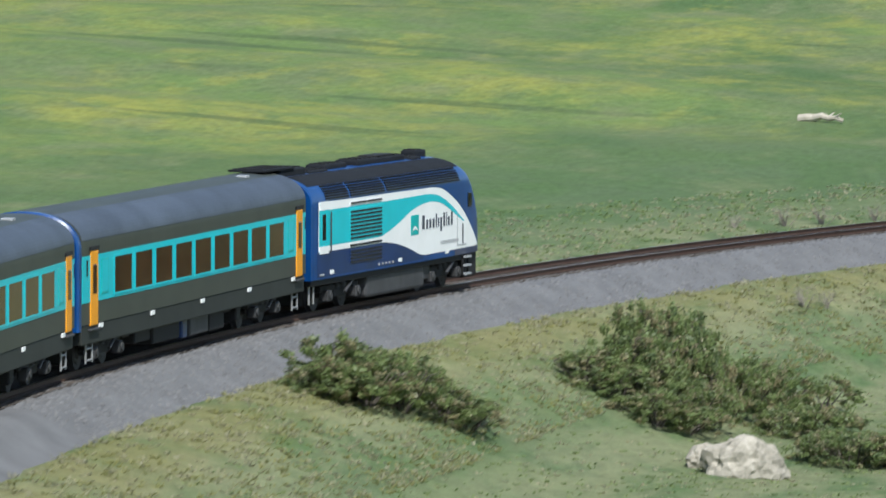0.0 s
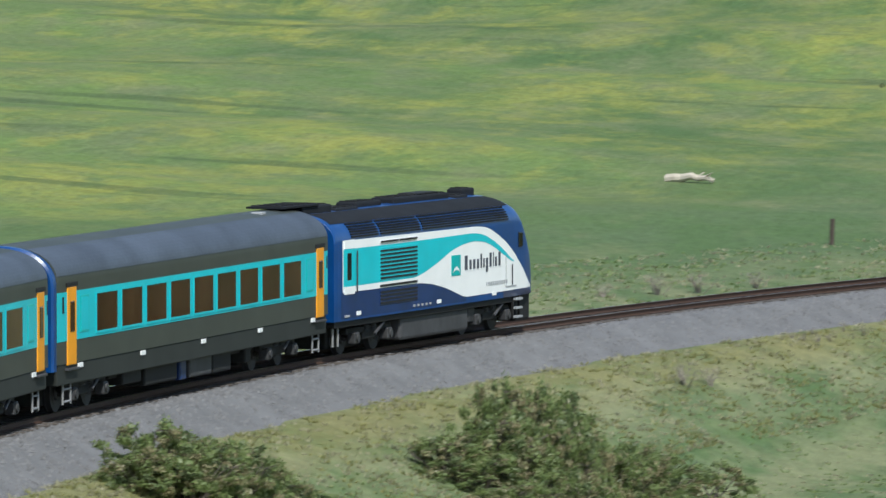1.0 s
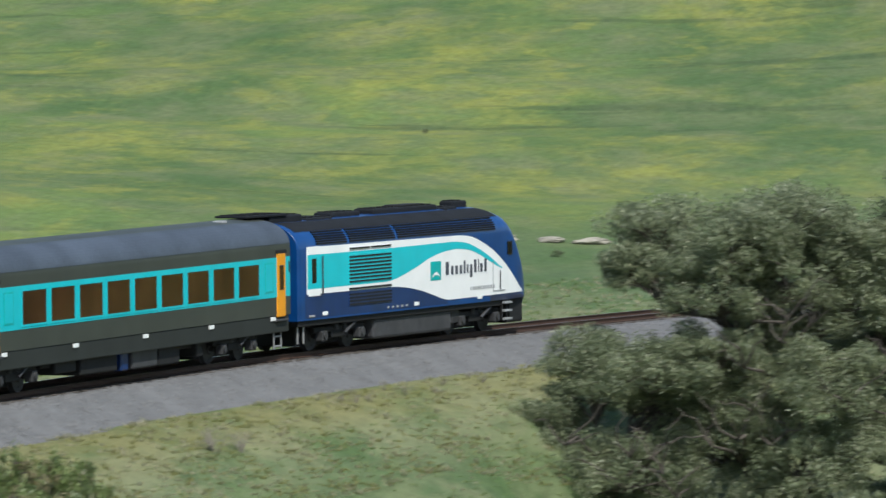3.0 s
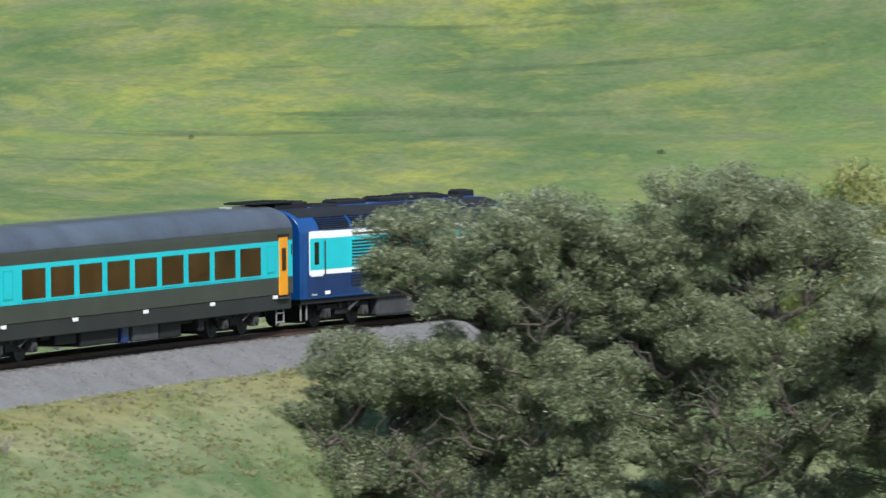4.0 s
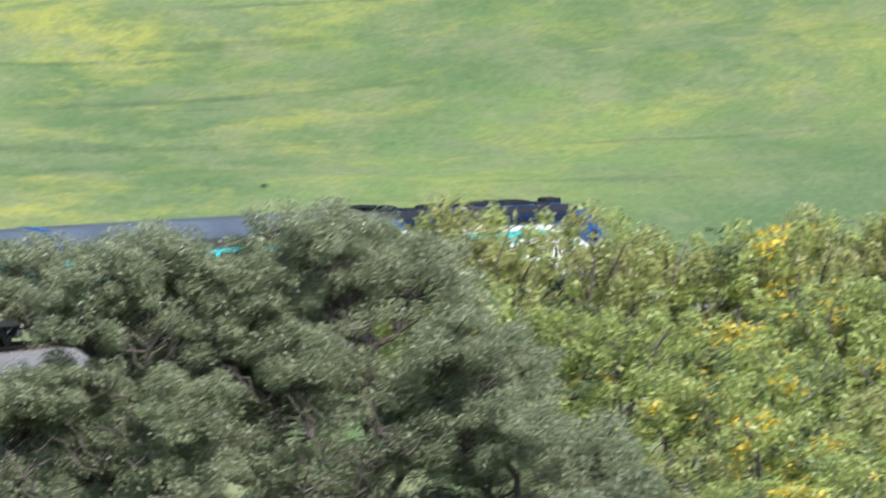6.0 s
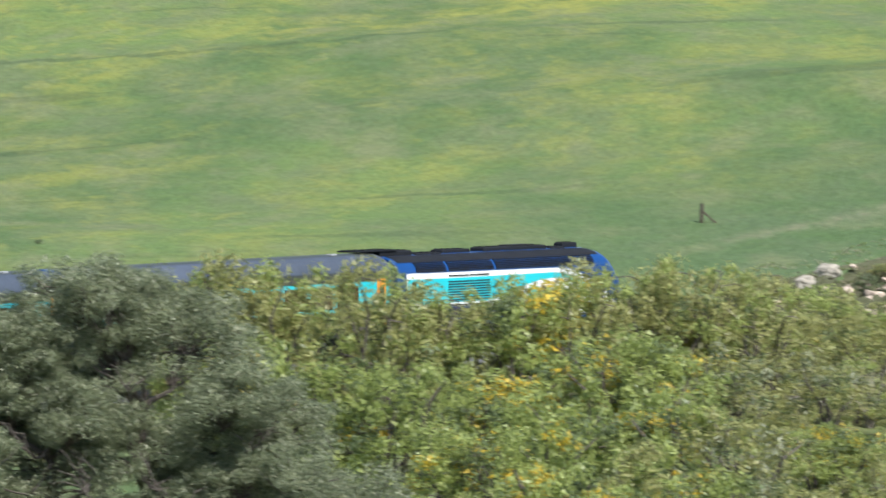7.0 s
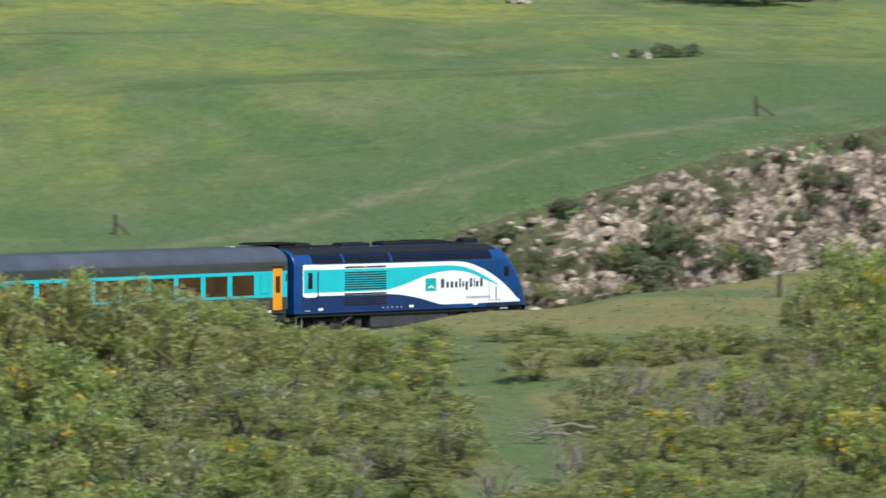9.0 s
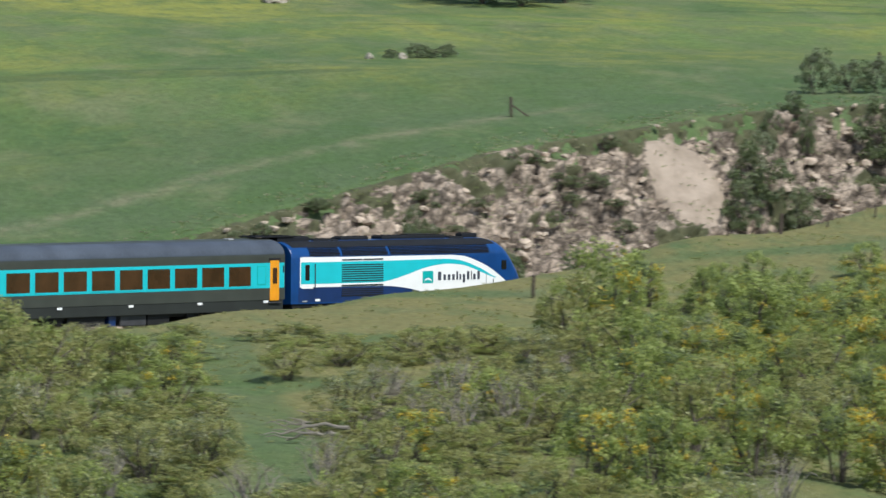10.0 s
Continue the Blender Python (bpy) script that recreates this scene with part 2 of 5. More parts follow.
M_ROCKPATCH = material("bare_pale_rock", (0.37, 0.305, 0.25), 0.95, scale=0.8, bump=0.5, fine=5.0, other=(0.27, 0.22, 0.175), spec=0.2)
M_CUTTING = cutting_material()
M_PLATE = material("pale_worn_metal", (0.30, 0.30, 0.31), 0.5, metal=0.3, scale=4.0)
M_BOULDER = material("weathered_boulder", (0.44, 0.40, 0.34), 0.95, scale=1.6, bump=1.0, fine=9.0, other=(0.2, 0.185, 0.15), spec=0.2)
M_LOG = material("bleached_wood", (0.50, 0.45, 0.38), 0.9, scale=3.0, bump=0.5, other=(0.38, 0.33, 0.27), spec=0.2)
M_BARK = material("gum_bark", (0.14, 0.12, 0.105), 0.9, scale=2.0, bump=0.6, other=(0.05, 0.042, 0.036), spec=0.2)
M_DEADBARK = material("grey_dead_bark", (0.27, 0.24, 0.21), 0.9, scale=3.0, bump=0.5, spec=0.2)
M_GUM = leaf_material("gum_leaves", (0.31, 0.345, 0.205), (0.145, 0.178, 0.1), 0.46)
M_GUMTIP = leaf_material("grey_gum_leaves", (0.46, 0.47, 0.33), (0.21, 0.23, 0.145), 0.3)
M_WATTLE = leaf_material("wattle_leaves", (0.48, 0.54, 0.175), (0.25, 0.31, 0.095), 0.5)
M_OLIVELEAF = leaf_material("olive_brown_leaves", (0.47, 0.465, 0.185), (0.29, 0.295, 0.115), 0.5)
M_REDTIP = leaf_material("rusty_bramble_leaves", (0.36, 0.31, 0.18), (0.2, 0.19, 0.1), 0.4)
M_FLOWER = leaf_material("wattle_flowers", (0.72, 0.53, 0.06), (0.5, 0.35, 0.035), 0.35)
M_SCRUB = leaf_material("scrub_leaves", (0.21, 0.26, 0.115), (0.095, 0.13, 0.056), 0.4)
M_TUFT = leaf_material("grass_blades", (0.27, 0.33, 0.13), (0.19, 0.25, 0.09), 0.55)
M_OLIVETUFT = leaf_material("olive_grass_blades", (0.33, 0.32, 0.125), (0.25, 0.25, 0.095), 0.55)
M_STRAW = leaf_material("dry_grass_blades", (0.46, 0.43, 0.29), (0.32, 0.30, 0.19), 0.55)


# ---- the lie of the land ----
# Railway line: start, heading and curvature (1/m) at even steps of chainage.
LINE_X, LINE_Y, LINE_HEADING = -34.199, 170.718, 84.4024
CURVE_AT = np.linspace(-60.0, 300.0, 7)
CURVE = (-0.003000, -0.003795, -0.004588, -0.004246, -0.004005, -0.003623, -0.003623)
CHAIN = np.arange(-60.0, 301.0, 1.0)
turn_so_far = np.cumsum(np.interp(CHAIN, CURVE_AT, CURVE))
LINE_TH = turn_so_far - turn_so_far[60] + np.radians(LINE_HEADING)
LINE_PX, LINE_PY = np.cumsum(np.cos(LINE_TH)), np.cumsum(np.sin(LINE_TH))
LINE_PX, LINE_PY = LINE_PX - LINE_PX[60] + LINE_X, LINE_PY - LINE_PY[60] + LINE_Y


def line_point(s, off=0.0):
    """The point of the railway at chainage s, off metres to its left."""
    x, y, th = (np.interp(s, CHAIN, a) for a in (LINE_PX, LINE_PY, LINE_TH))
    return x - np.sin(th) * off, y + np.cos(th) * off


def line_coords(x, y):
    """Chainage and distance to the left of the railway, for arrays."""
    x, y = np.ravel(x), np.ravel(y)
    s, w = np.empty(len(x)), np.empty(len(x))
    for i in range(0, len(x), 20000):
        dx, dy = x[i:i + 20000, None] - LINE_PX[None, ::3], y[i:i + 20000, None] - LINE_PY[None, ::3]
        k = np.argmin(dx * dx + dy * dy, axis=1) * 3
        th = LINE_TH[k]
        ex, ey = x[i:i + 20000] - LINE_PX[k], y[i:i + 20000] - LINE_PY[k]
        s[i:i + 20000] = CHAIN[k] + ex * np.cos(th) + ey * np.sin(th)
        w[i:i + 20000] = -ex * np.sin(th) + ey * np.cos(th)
    return s, w


def smooth(v, lo, hi):
    t = np.clip((v - lo) / (hi - lo), 0, 1)
    return t * t * (3 - 2 * t)


def waves(x, y, size, seed):
    """Cheap smooth undulation, about -1 to 1."""
    rng = np.random.RandomState(seed)
    v = 0
    for k in range(6):
        a, f, p = rng.uniform(0, 6.28), rng.uniform(0.6, 1.7) * 6.28 / size, rng.uniform(0, 6.28)
        v = v + np.sin((x * np.cos(a) + y * np.sin(a)) * f + p)
    return v / 3.0


def ground_z(x, y):
    """Height of the ground: a bank below the line on one side, a shallow cutting further on, a rising pasture beyond."""
    x, y = np.ravel(np.asarray(x, float)), np.ravel(np.asarray(y, float))
    s, w = line_coords(x, y)
    a, d = np.abs(w), np.hypot(x, y)
    ridge = np.interp(s, (-60, 78, 98, 115, 140, 150, 161, 172, 180, 186, 196, 200, 203, 207, 212, 230, 300), (-4.0, -4.0, -1.6, -0.4, 0.6, 0.95, 1.5, 1.9, 2.4, 3.2, 4.3, 4.6, 4.9, 5.7, 6.4, 8.0, 10.0))
    near = -0.95 + (ridge + 0.95) * smooth(a, 3.0, 13.0) - 0.035 * np.maximum(a - 13, 0)
    near = near - 2.9 * smooth(1.0 - np.hypot((x + 3.5) / 15.5, (y - 219.0) / 18.0), 0.0, 0.65) * smooth(a, 6, 11)  # the hollow where the gums stand
    near = np.maximum(near, -8.0) + waves(x, y, 14.0, 3) * 0.16 * smooth(a, 5, 12)
    top = np.interp(s, (-60, 135, 150, 165, 181, 205, 222, 233, 300), (-0.3, -0.3, 0.0, 1.2, 3.2, 8.0, 10.0, 10.6, 12.5))
    far = -0.9 + (top + 0.9) * np.clip((a - 3.4) / 8.6, 0, 1) + 0.066 * np.clip(a - 12, 0, 900)
    far = far + waves(x, y, 40.0, 5) * 0.35 * smooth(a, 14, 40)
    return np.maximum(np.where(w < 0, near, far), 10.0 - 0.17 * d)


def height(x, y):
    return float(ground_z([x], [y])[0])


def gully(x, y, wide):
    """1 along the fresh green gully that runs down the slope, 0 beyond its width."""
    return (1 - smooth(np.abs(x - 34.7 - 0.07 * (y - 250)), 0.5 * wide, wide)) * smooth(y, 236, 244) * (1 - smooth(y, 284, 292))


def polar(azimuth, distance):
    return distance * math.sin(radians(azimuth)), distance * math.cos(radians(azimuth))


# ---- building helpers ----
def mesh_from(name, verts, faces, mats, index=None, smooth_faces=False):
    me = bpy.data.meshes.new(name)
    me.from_pydata([tuple(v) for v in verts], [], [tuple(f) for f in faces])
    for m in (mats if isinstance(mats, (list, tuple)) else [mats]):
        me.materials.append(m)
    if index is not None:
        me.polygons.foreach_set("material_index", np.asarray(index, dtype=np.int32))
    if smooth_faces:
        me.polygons.foreach_set("use_smooth", np.ones(len(me.polygons), dtype=bool))
    me.update()
    return me


def part(name, bm, mat, parent, label=""):
    """Links a bmesh or a mesh as one part under a thing or a part."""
    if isinstance(bm, bmesh.types.BMesh):
        me = bpy.data.meshes.new(name)
        bm.to_mesh(me)
        bm.free()
        me.materials.append(mat)
    else:
        me = bm
    ob = new(name, me)
    ob.parent = parent
    return tagged(ob, label)


def thing(name, label, category, group="", kind="", at=None):
    ob = new(name)
    ob.empty_display_size = 0.5
    if at is not None:
        ob.matrix_world = at
    return tagged(ob, label, category, group, kind)


def add_box(bm, x0, x1, y0, y1, z0, z1, bevel=0.0):
    """A box, its edges bevelled, added to bm."""
    g = bmesh.ops.create_cube(bm, size=1.0)
    for v in g["verts"]:
        v.co = Vector(((x0 + x1) / 2 + v.co.x * (x1 - x0), (y0 + y1) / 2 + v.co.y * (y1 - y0), (z0 + z1) / 2 + v.co.z * (z1 - z0)))
    if bevel:
        edges = {e for v in g["verts"] for e in v.link_edges}
        bmesh.ops.bevel(bm, geom=list(edges), offset=bevel, segments=2, affect="EDGES", profile=0.5)
    return bm


def box(x0, x1, y0, y1, z0, z1, bevel=0.0):
    return add_box(bmesh.new(), x0, x1, y0, y1, z0, z1, bevel)


def add_rod(bm, a, b, r0, r1=None, n=8):
    """A tapered round bar from a to b."""
    a, b = Vector(a), Vector(b)
    r1 = r0 if r1 is None else r1
    q = (b - a).to_track_quat("Z", "Y")
    rings = []
    for p, r in ((a, r0), (b, r1)):
        rings.append([bm.verts.new(p + q @ Vector((r * math.cos(6.2832 * k / n), r * math.sin(6.2832 * k / n), 0))) for k in range(n)])
    for k in range(n):
        bm.faces.new((rings[0][k], rings[0][(k + 1) % n], rings[1][(k + 1) % n], rings[1][k]))
    bm.faces.new(rings[0][::-1])
    bm.faces.new(rings[1])
    return bm


def loft(rings, closed=True, caps=True):
    """A skin over rings of equal length."""
    n = len(rings[0])
    verts = [p for r in rings for p in r]
    faces = []
    for i in range(len(rings) - 1):
        for k in range(n if closed else n - 1):
            a, b = i * n + k, i * n + (k + 1) % n
            faces.append((a, b, b + n, a + n))
    if caps:
        faces += [tuple(range(n))[::-1], tuple(range((len(rings) - 1) * n, len(rings) * n))]
    return verts, faces


# ---- ground ----
def build_ground():
    azimuths = np.radians(np.concatenate([np.arange(-180, -17, 4.0), np.arange(-17, 17.0, 0.11), np.arange(17, 180, 4.0)]))
    ranges = np.concatenate([[-0.3], np.geomspace(4, 120, 24), np.arange(123, 420, 1.0), np.geomspace(422, 3500, 70)])
    A, R = np.meshgrid(azimuths, ranges, indexing="ij")
    x, y = R * np.sin(A), R * np.cos(A)
    z = ground_z(x, y)
    s, w = line_coords(x, y)
    x, y = x.ravel(), y.ravel()
    na, nr = len(azimuths), len(ranges)
    under = (np.abs(w) < 3.3) * 0.15
    rock = smooth(w, 4.2, 5.2) * (1 - smooth(w, 11.3, 12.4)) * smooth(s, 158, 166) * (1 - smooth(s, 246, 250))
    z = z - under - 1.6 * rock
    i, k = np.meshgrid(np.arange(na), np.arange(nr - 1), indexing="ij")
    a, b = (i * nr + k).ravel(), (((i + 1) % na) * nr + k).ravel()
    faces = np.stack([a, a + 1, b + 1, b], axis=1)
    me = bpy.data.meshes.new("ground")
    me.vertices.add(len(x))
    me.vertices.foreach_set("co", np.stack([x, y, z], axis=1).ravel())
    me.loops.add(faces.size)
    me.loops.foreach_set("vertex_index", faces.ravel().astype(np.int32))
    me.polygons.add(len(faces))
    me.polygons.foreach_set("loop_start", (np.arange(len(faces)) * 4).astype(np.int32))
    me.polygons.foreach_set("use_smooth", np.ones(len(faces), dtype=bool))
    me.update(calc_edges=True)
    me.validate()
    dry = np.where(w < 0, smooth(-w, 1.0, 3.0) * (1 - smooth(-w, 6.0, 10.0)), 0.85 * (1 - smooth(w, 6, 15)) * (1 - 0.8 * smooth(s, 150, 170)))
    dry = np.maximum(dry, 0.8 * smooth(-w, 7, 11) * (1 - smooth(s, 70, 110)))
    olive = 0.95 * smooth(-w, 5, 9) * smooth(s, 85, 115) * (1 - 0.75 * smooth(waves(x, y, 16.0, 15), 0.35, 0.75))
    olive = np.maximum(olive, 0.75 * smooth(-w, 3.2, 3.8) * (1 - smooth(-w, 4.8, 7.0)) * (1 - smooth(s, 85, 115)))
    olive = olive * (1 - 0.75 * gully(x, y, 1.8))
    flowers = smooth(w, 18, 45) * (1 - 0.2 * smooth(x, -25, 8) * (1 - smooth(y, 395, 440)))
    bare = smooth(w, 3, 5) * (1 - smooth(w, 10.5, 11.8)) * smooth(s, 150, 170) * 0.8
    worn = np.exp(-((w - 22.0 - waves(x, y, 30.0, 9) * 0.8) / 0.9) ** 2) * smooth(s, 168, 180) * (1 - smooth(s, 212, 224))
    bare = np.maximum(bare, 0.4 * worn)
    for name, v in (("dry", dry), ("flowers", flowers), ("bare", bare), ("olive", olive)):
        me.attributes.new(name, "FLOAT", "POINT").data.foreach_set("value", v.astype(np.float32))
    me.materials.append(M_GROUND)
    return tagged(new("ground", me), "green and yellow flowering pasture on rolling ground", "ground", kind="structure")


build_ground()


def strip_along(name, profile, s0, s1, step, mat, rough=0.0, shaded_half=0.0):
    """A strip with the cross-section profile ((offset, height), ...) along the railway; its middle can take a second
    material.
    """
    verts, faces, index = [], [], []
    stations = np.arange(s0, s1 + 0.01, step)
    rng = np.random.RandomState(4)
    for s in stations:
        for off, z in profile:
            x, y = line_point(s, off + rng.uniform(-rough, rough))
            verts.append((x, y, z + rng.uniform(-rough, rough) * 0.5))
    n = len(profile)
    for i in range(len(stations) - 1):
        for k in range(n - 1):
            a = i * n + k
            faces.append((a, a + n, a + n + 1, a + 1))
            index.append(int(abs(profile[k][0] + profile[k + 1][0]) / 2 < shaded_half))
    return mesh_from(name, verts, faces, mat, index, shaded_half > 0)


SHOULDER = [(-3.5, -1.12), (-3.2, -0.96), (-2.9, -0.83), (-2.6, -0.65), (-2.3, -0.46), (-2.05, -0.3), (-1.75, -0.22), (-1.25, -0.2), (-0.72, -0.21), (0, -0.2),
            (0.72, -0.21), (1.3, -0.2), (1.75, -0.22), (2.05, -0.3), (2.4, -0.5), (2.8, -0.75), (3.2, -0.95), (3.5, -1.1)]
# the middle 1.1 m each side carries the train's shade in its colour
tagged(new("ballast_bed", strip_along("ballast_bed", SHOULDER, -60, 299, 0.4, [M_BALLAST, M_BALLAST_SHADE], 0.03, 1.1)), "grey crushed stone ballast bed under the rails", "ballast", kind="structure")


def ballast_stones():
    """Loose stones on the shoulder of the bed."""
    rng = np.random.RandomState(8)
    n = 26000
    s = rng.uniform(-32, 215, n)
    off = -rng.uniform(0.8, 3.5, n)
    x, y = line_point(s, off)
    z = np.interp(off, [p[0] for p in SHOULDER], [p[1] for p in SHOULDER])
    size = rng.uniform(0.03, 0.075, n)
    base = np.array([(1, 0, 0), (-0.5, 0.87, 0), (-0.5, -0.87, 0), (0, 0, 1.0)])
    turn = rng.uniform(0, 6.28, n)
    c, t = np.cos(turn)[:, None], np.sin(turn)[:, None]
    vx = (base[None, :, 0] * c - base[None, :, 1] * t) * size[:, None] + x[:, None]
    vy = (base[None, :, 0] * t + base[None, :, 1] * c) * size[:, None] + y[:, None]
    vz = base[None, :, 2] * size[:, None] * 0.9 + z[:, None] - 0.01
    verts = np.stack([vx, vy, vz], axis=2).reshape(-1, 3)
    o = (np.arange(n) * 4)[:, None, None]
    faces = (np.array([(0, 1, 3), (1, 2, 3), (2, 0, 3)])[None] + o).reshape(-1, 3)
    tagged(new("loose_ballast", mesh_from("loose_ballast", verts, faces, M_STONE)), "loose grey ballast stones on the shoulder", "stones", kind="stuff")


ballast_stones()


def build_track():
    track = thing("railway_track", "single track of rusty rails on weathered sleepers", "railway track", kind="structure")
    for side in (-1, 1):
        c = side * 0.75
        prof = [(c - 0.07, -0.16), (c - 0.07, -0.145), (c - 0.012, -0.12), (c - 0.012, -0.04), (c - 0.036, -0.03), (c - 0.036, -0.004),
                (c + 0.036, -0.004), (c + 0.036, -0.03), (c + 0.012, -0.04), (c + 0.012, -0.12), (c + 0.07, -0.145), (c + 0.07, -0.16)]
        rail = part("rail", strip_along("rail", prof, -60, 299, 1.0, M_RAIL), None, track)
        part("running_surface", strip_along("running_surface", [(c - 0.03, 0.0), (c + 0.03, 0.0)], -60, 299, 1.0, M_RAILTOP), None, rail, "polished bright top of the rail")
    return track


TRACK = build_track()

# ---- the train ----
PITCH = 24.2


def half_width(x, z, hw, zs, zt):
    """Half width of a body at height z: upright sides, rounded roof."""
    if z <= zs:
        return hw
    k = min(1.0, (z - zs) / (zt - zs))
    return hw * (1 - k ** 2.3) ** (1 / 2.3)


NOSE = ((0.0, 1.43, 3.94), (0.25, 1.45, 3.96), (14.2, 1.45, 3.97), (14.8, 1.445, 3.95), (15.2, 1.43, 3.88), (15.6, 1.42, 3.68), (16.0, 1.40, 3.36),
        (16.4, 1.35, 2.94), (16.8, 1.26, 2.42), (17.1, 1.13, 2.0), (17.35, 0.95, 1.66), (17.55, 0.7, 1.5))


def nose_shape(x):
    xs = [n[0] for n in NOSE]
    hw, zt = np.interp(x, xs, [n[1] for n in NOSE]), np.interp(x, xs, [n[2] for n in NOSE])
    return float(hw), min(3.12, float(zt) - 0.42 - 0.22 * max(0.0, min(x, 16.2) - 14.0)), float(zt)


def shell(stations, shape, z0, n_side=6, n_roof=16):
    """Closed body rings over the stations."""
    rings = []
    for x in stations:
        hw, zs, zt = shape(x)
        half = [(hw, z0 + (zs - z0) * k / n_side) for k in range(n_side + 1)]
        for k in range(1, n_roof):
            z = zs + (zt - zs) * math.sin(math.pi / 2 * k / n_roof)
            half.append((half_width(x, z, hw, zs, zt), z))
        ring = [(x, -w, z) for w, z in half] + [(x, 0, zt)] + [(x, w, z) for w, z in half[::-1]]
        rings.append(ring)
    return loft(rings)


def side_panel(name, low, high, x0, x1, proud, mat, shape, step=0.15, rows=5, sides=(-1,), ends=True):
    """Paint or plate on the side of a body between two curves of height over length."""
    verts, faces, base = [], [], 0
    xs = np.linspace(x0, x1, max(2, int((x1 - x0) / step) + 1))
    for side in sides:
        for x in xs:
            zl, zh = low(x), high(x)
            hw, zs, zt = shape(x)
            for k in range(rows + 1):
                z = zl + (zh - zl) * k / rows
                verts.append((x, side * (half_width(x, z, hw, zs, zt) + proud), z))
        for i in range(len(xs) - 1):
            for k in range(rows):
                a = base + i * (rows + 1) + k
                f = (a, a + rows + 1, a + rows + 2, a + 1)
                faces.append(f if side < 0 else f[::-1])
        base = len(verts)
    return mesh_from(name, verts, faces, mat)


def curve_of(points):
    xs, zs = [p[0] for p in points], [p[1] for p in points]

    def at(x):
        # rounded by averaging over a short stretch
        return float(np.mean([np.interp(x + d, xs, zs) for d in (-0.3, -0.15, 0, 0.15, 0.3)]))
    return at


def wheelset_mesh():
    bm = bmesh.new()
    for y in (-0.75, 0.75):
        s = 1 if y > 0 else -1
        add_rod(bm, (0, y - 0.065 * s, 0), (0, y + 0.065 * s, 0), 0.46, 0.45, 28)
        add_rod(bm, (0, y - 0.085 * s, 0), (0, y - 0.065 * s, 0), 0.485, 0.48, 28)
        add_rod(bm, (0, y + 0.065 * s, 0), (0, y + 0.12 * s, 0), 0.17, 0.15, 14)
        for k in range(3):
            a = k * 2.094
            add_rod(bm, (0.3 * math.cos(a), y + 0.065 * s, 0.3 * math.sin(a)), (0.3 * math.cos(a), y + 0.085 * s, 0.3 * math.sin(a)), 0.04, 0.04, 8)
    add_rod(bm, (0, -1.0, 0), (0, 1.0, 0), 0.08, 0.08, 12)
    me = bpy.data.meshes.new("wheelset")
    bm.to_mesh(me)
    bm.free()
    me.materials.append(M_STEEL)
    return me


WHEELSET = wheelset_mesh()
WHEELS = []  # wheelset, radius


def build_bogie(parent, x, wheelbase):
    """Frame with axleboxes, springs and dampers; the wheelsets belong to the car."""
    bm = bmesh.new()
    for s in (-1, 1):
        y = s * 1.08
        add_box(bm, x - wheelbase / 2 - 0.45, x + wheelbase / 2 + 0.45, y - 0.09, y + 0.09, 0.56, 0.74, 0.03)
        add_box(bm, x - 0.55, x + 0.55, y - 0.1, y + 0.1, 0.38, 0.6, 0.03)
    add_box(bm, x - 0.3, x + 0.3, -1.0, 1.0, 0.5, 0.85, 0.03)
    bogie = part("bogie", bm, M_BLACK, parent, "dusty black bogie frame")
    for s in (-1, 1):
        for e in (-1, 1):
            b = bmesh.new()
            xa = x + e * wheelbase / 2
            add_box(b, xa - 0.19, xa + 0.19, s * 1.2 - 0.13, s * 1.2 + 0.13, 0.3, 0.62, 0.04)
            add_rod(b, (xa, s * 1.2, 0.46), (xa, s * 1.37, 0.46), 0.13, 0.11, 12)
            part("axlebox", b, M_STEEL, bogie, "dusty grey axlebox")
            b = bmesh.new()
            for k in range(5):
                add_rod(b, (x + e * 0.3, s * 1.16, 0.62 + 0.06 * k), (x + e * 0.3, s * 1.16, 0.655 + 0.06 * k), 0.11, 0.11, 10)
            part("spring", b, M_STEEL, bogie)
        b = bmesh.new()
        add_rod(b, (x - 0.1 * s, s * 1.3, 0.5), (x + 0.85, s * 1.3, 0.82), 0.045, 0.045, 8)
        part("damper", b, M_GREYBOX, bogie)
    for e in (-1, 1):
        ob = part("wheelset", WHEELSET, None, parent, "dusty steel wheels on an axle")
        WHEELS.append((ob, (x + e * wheelbase / 2, 0, 0.46)))
    return bogie


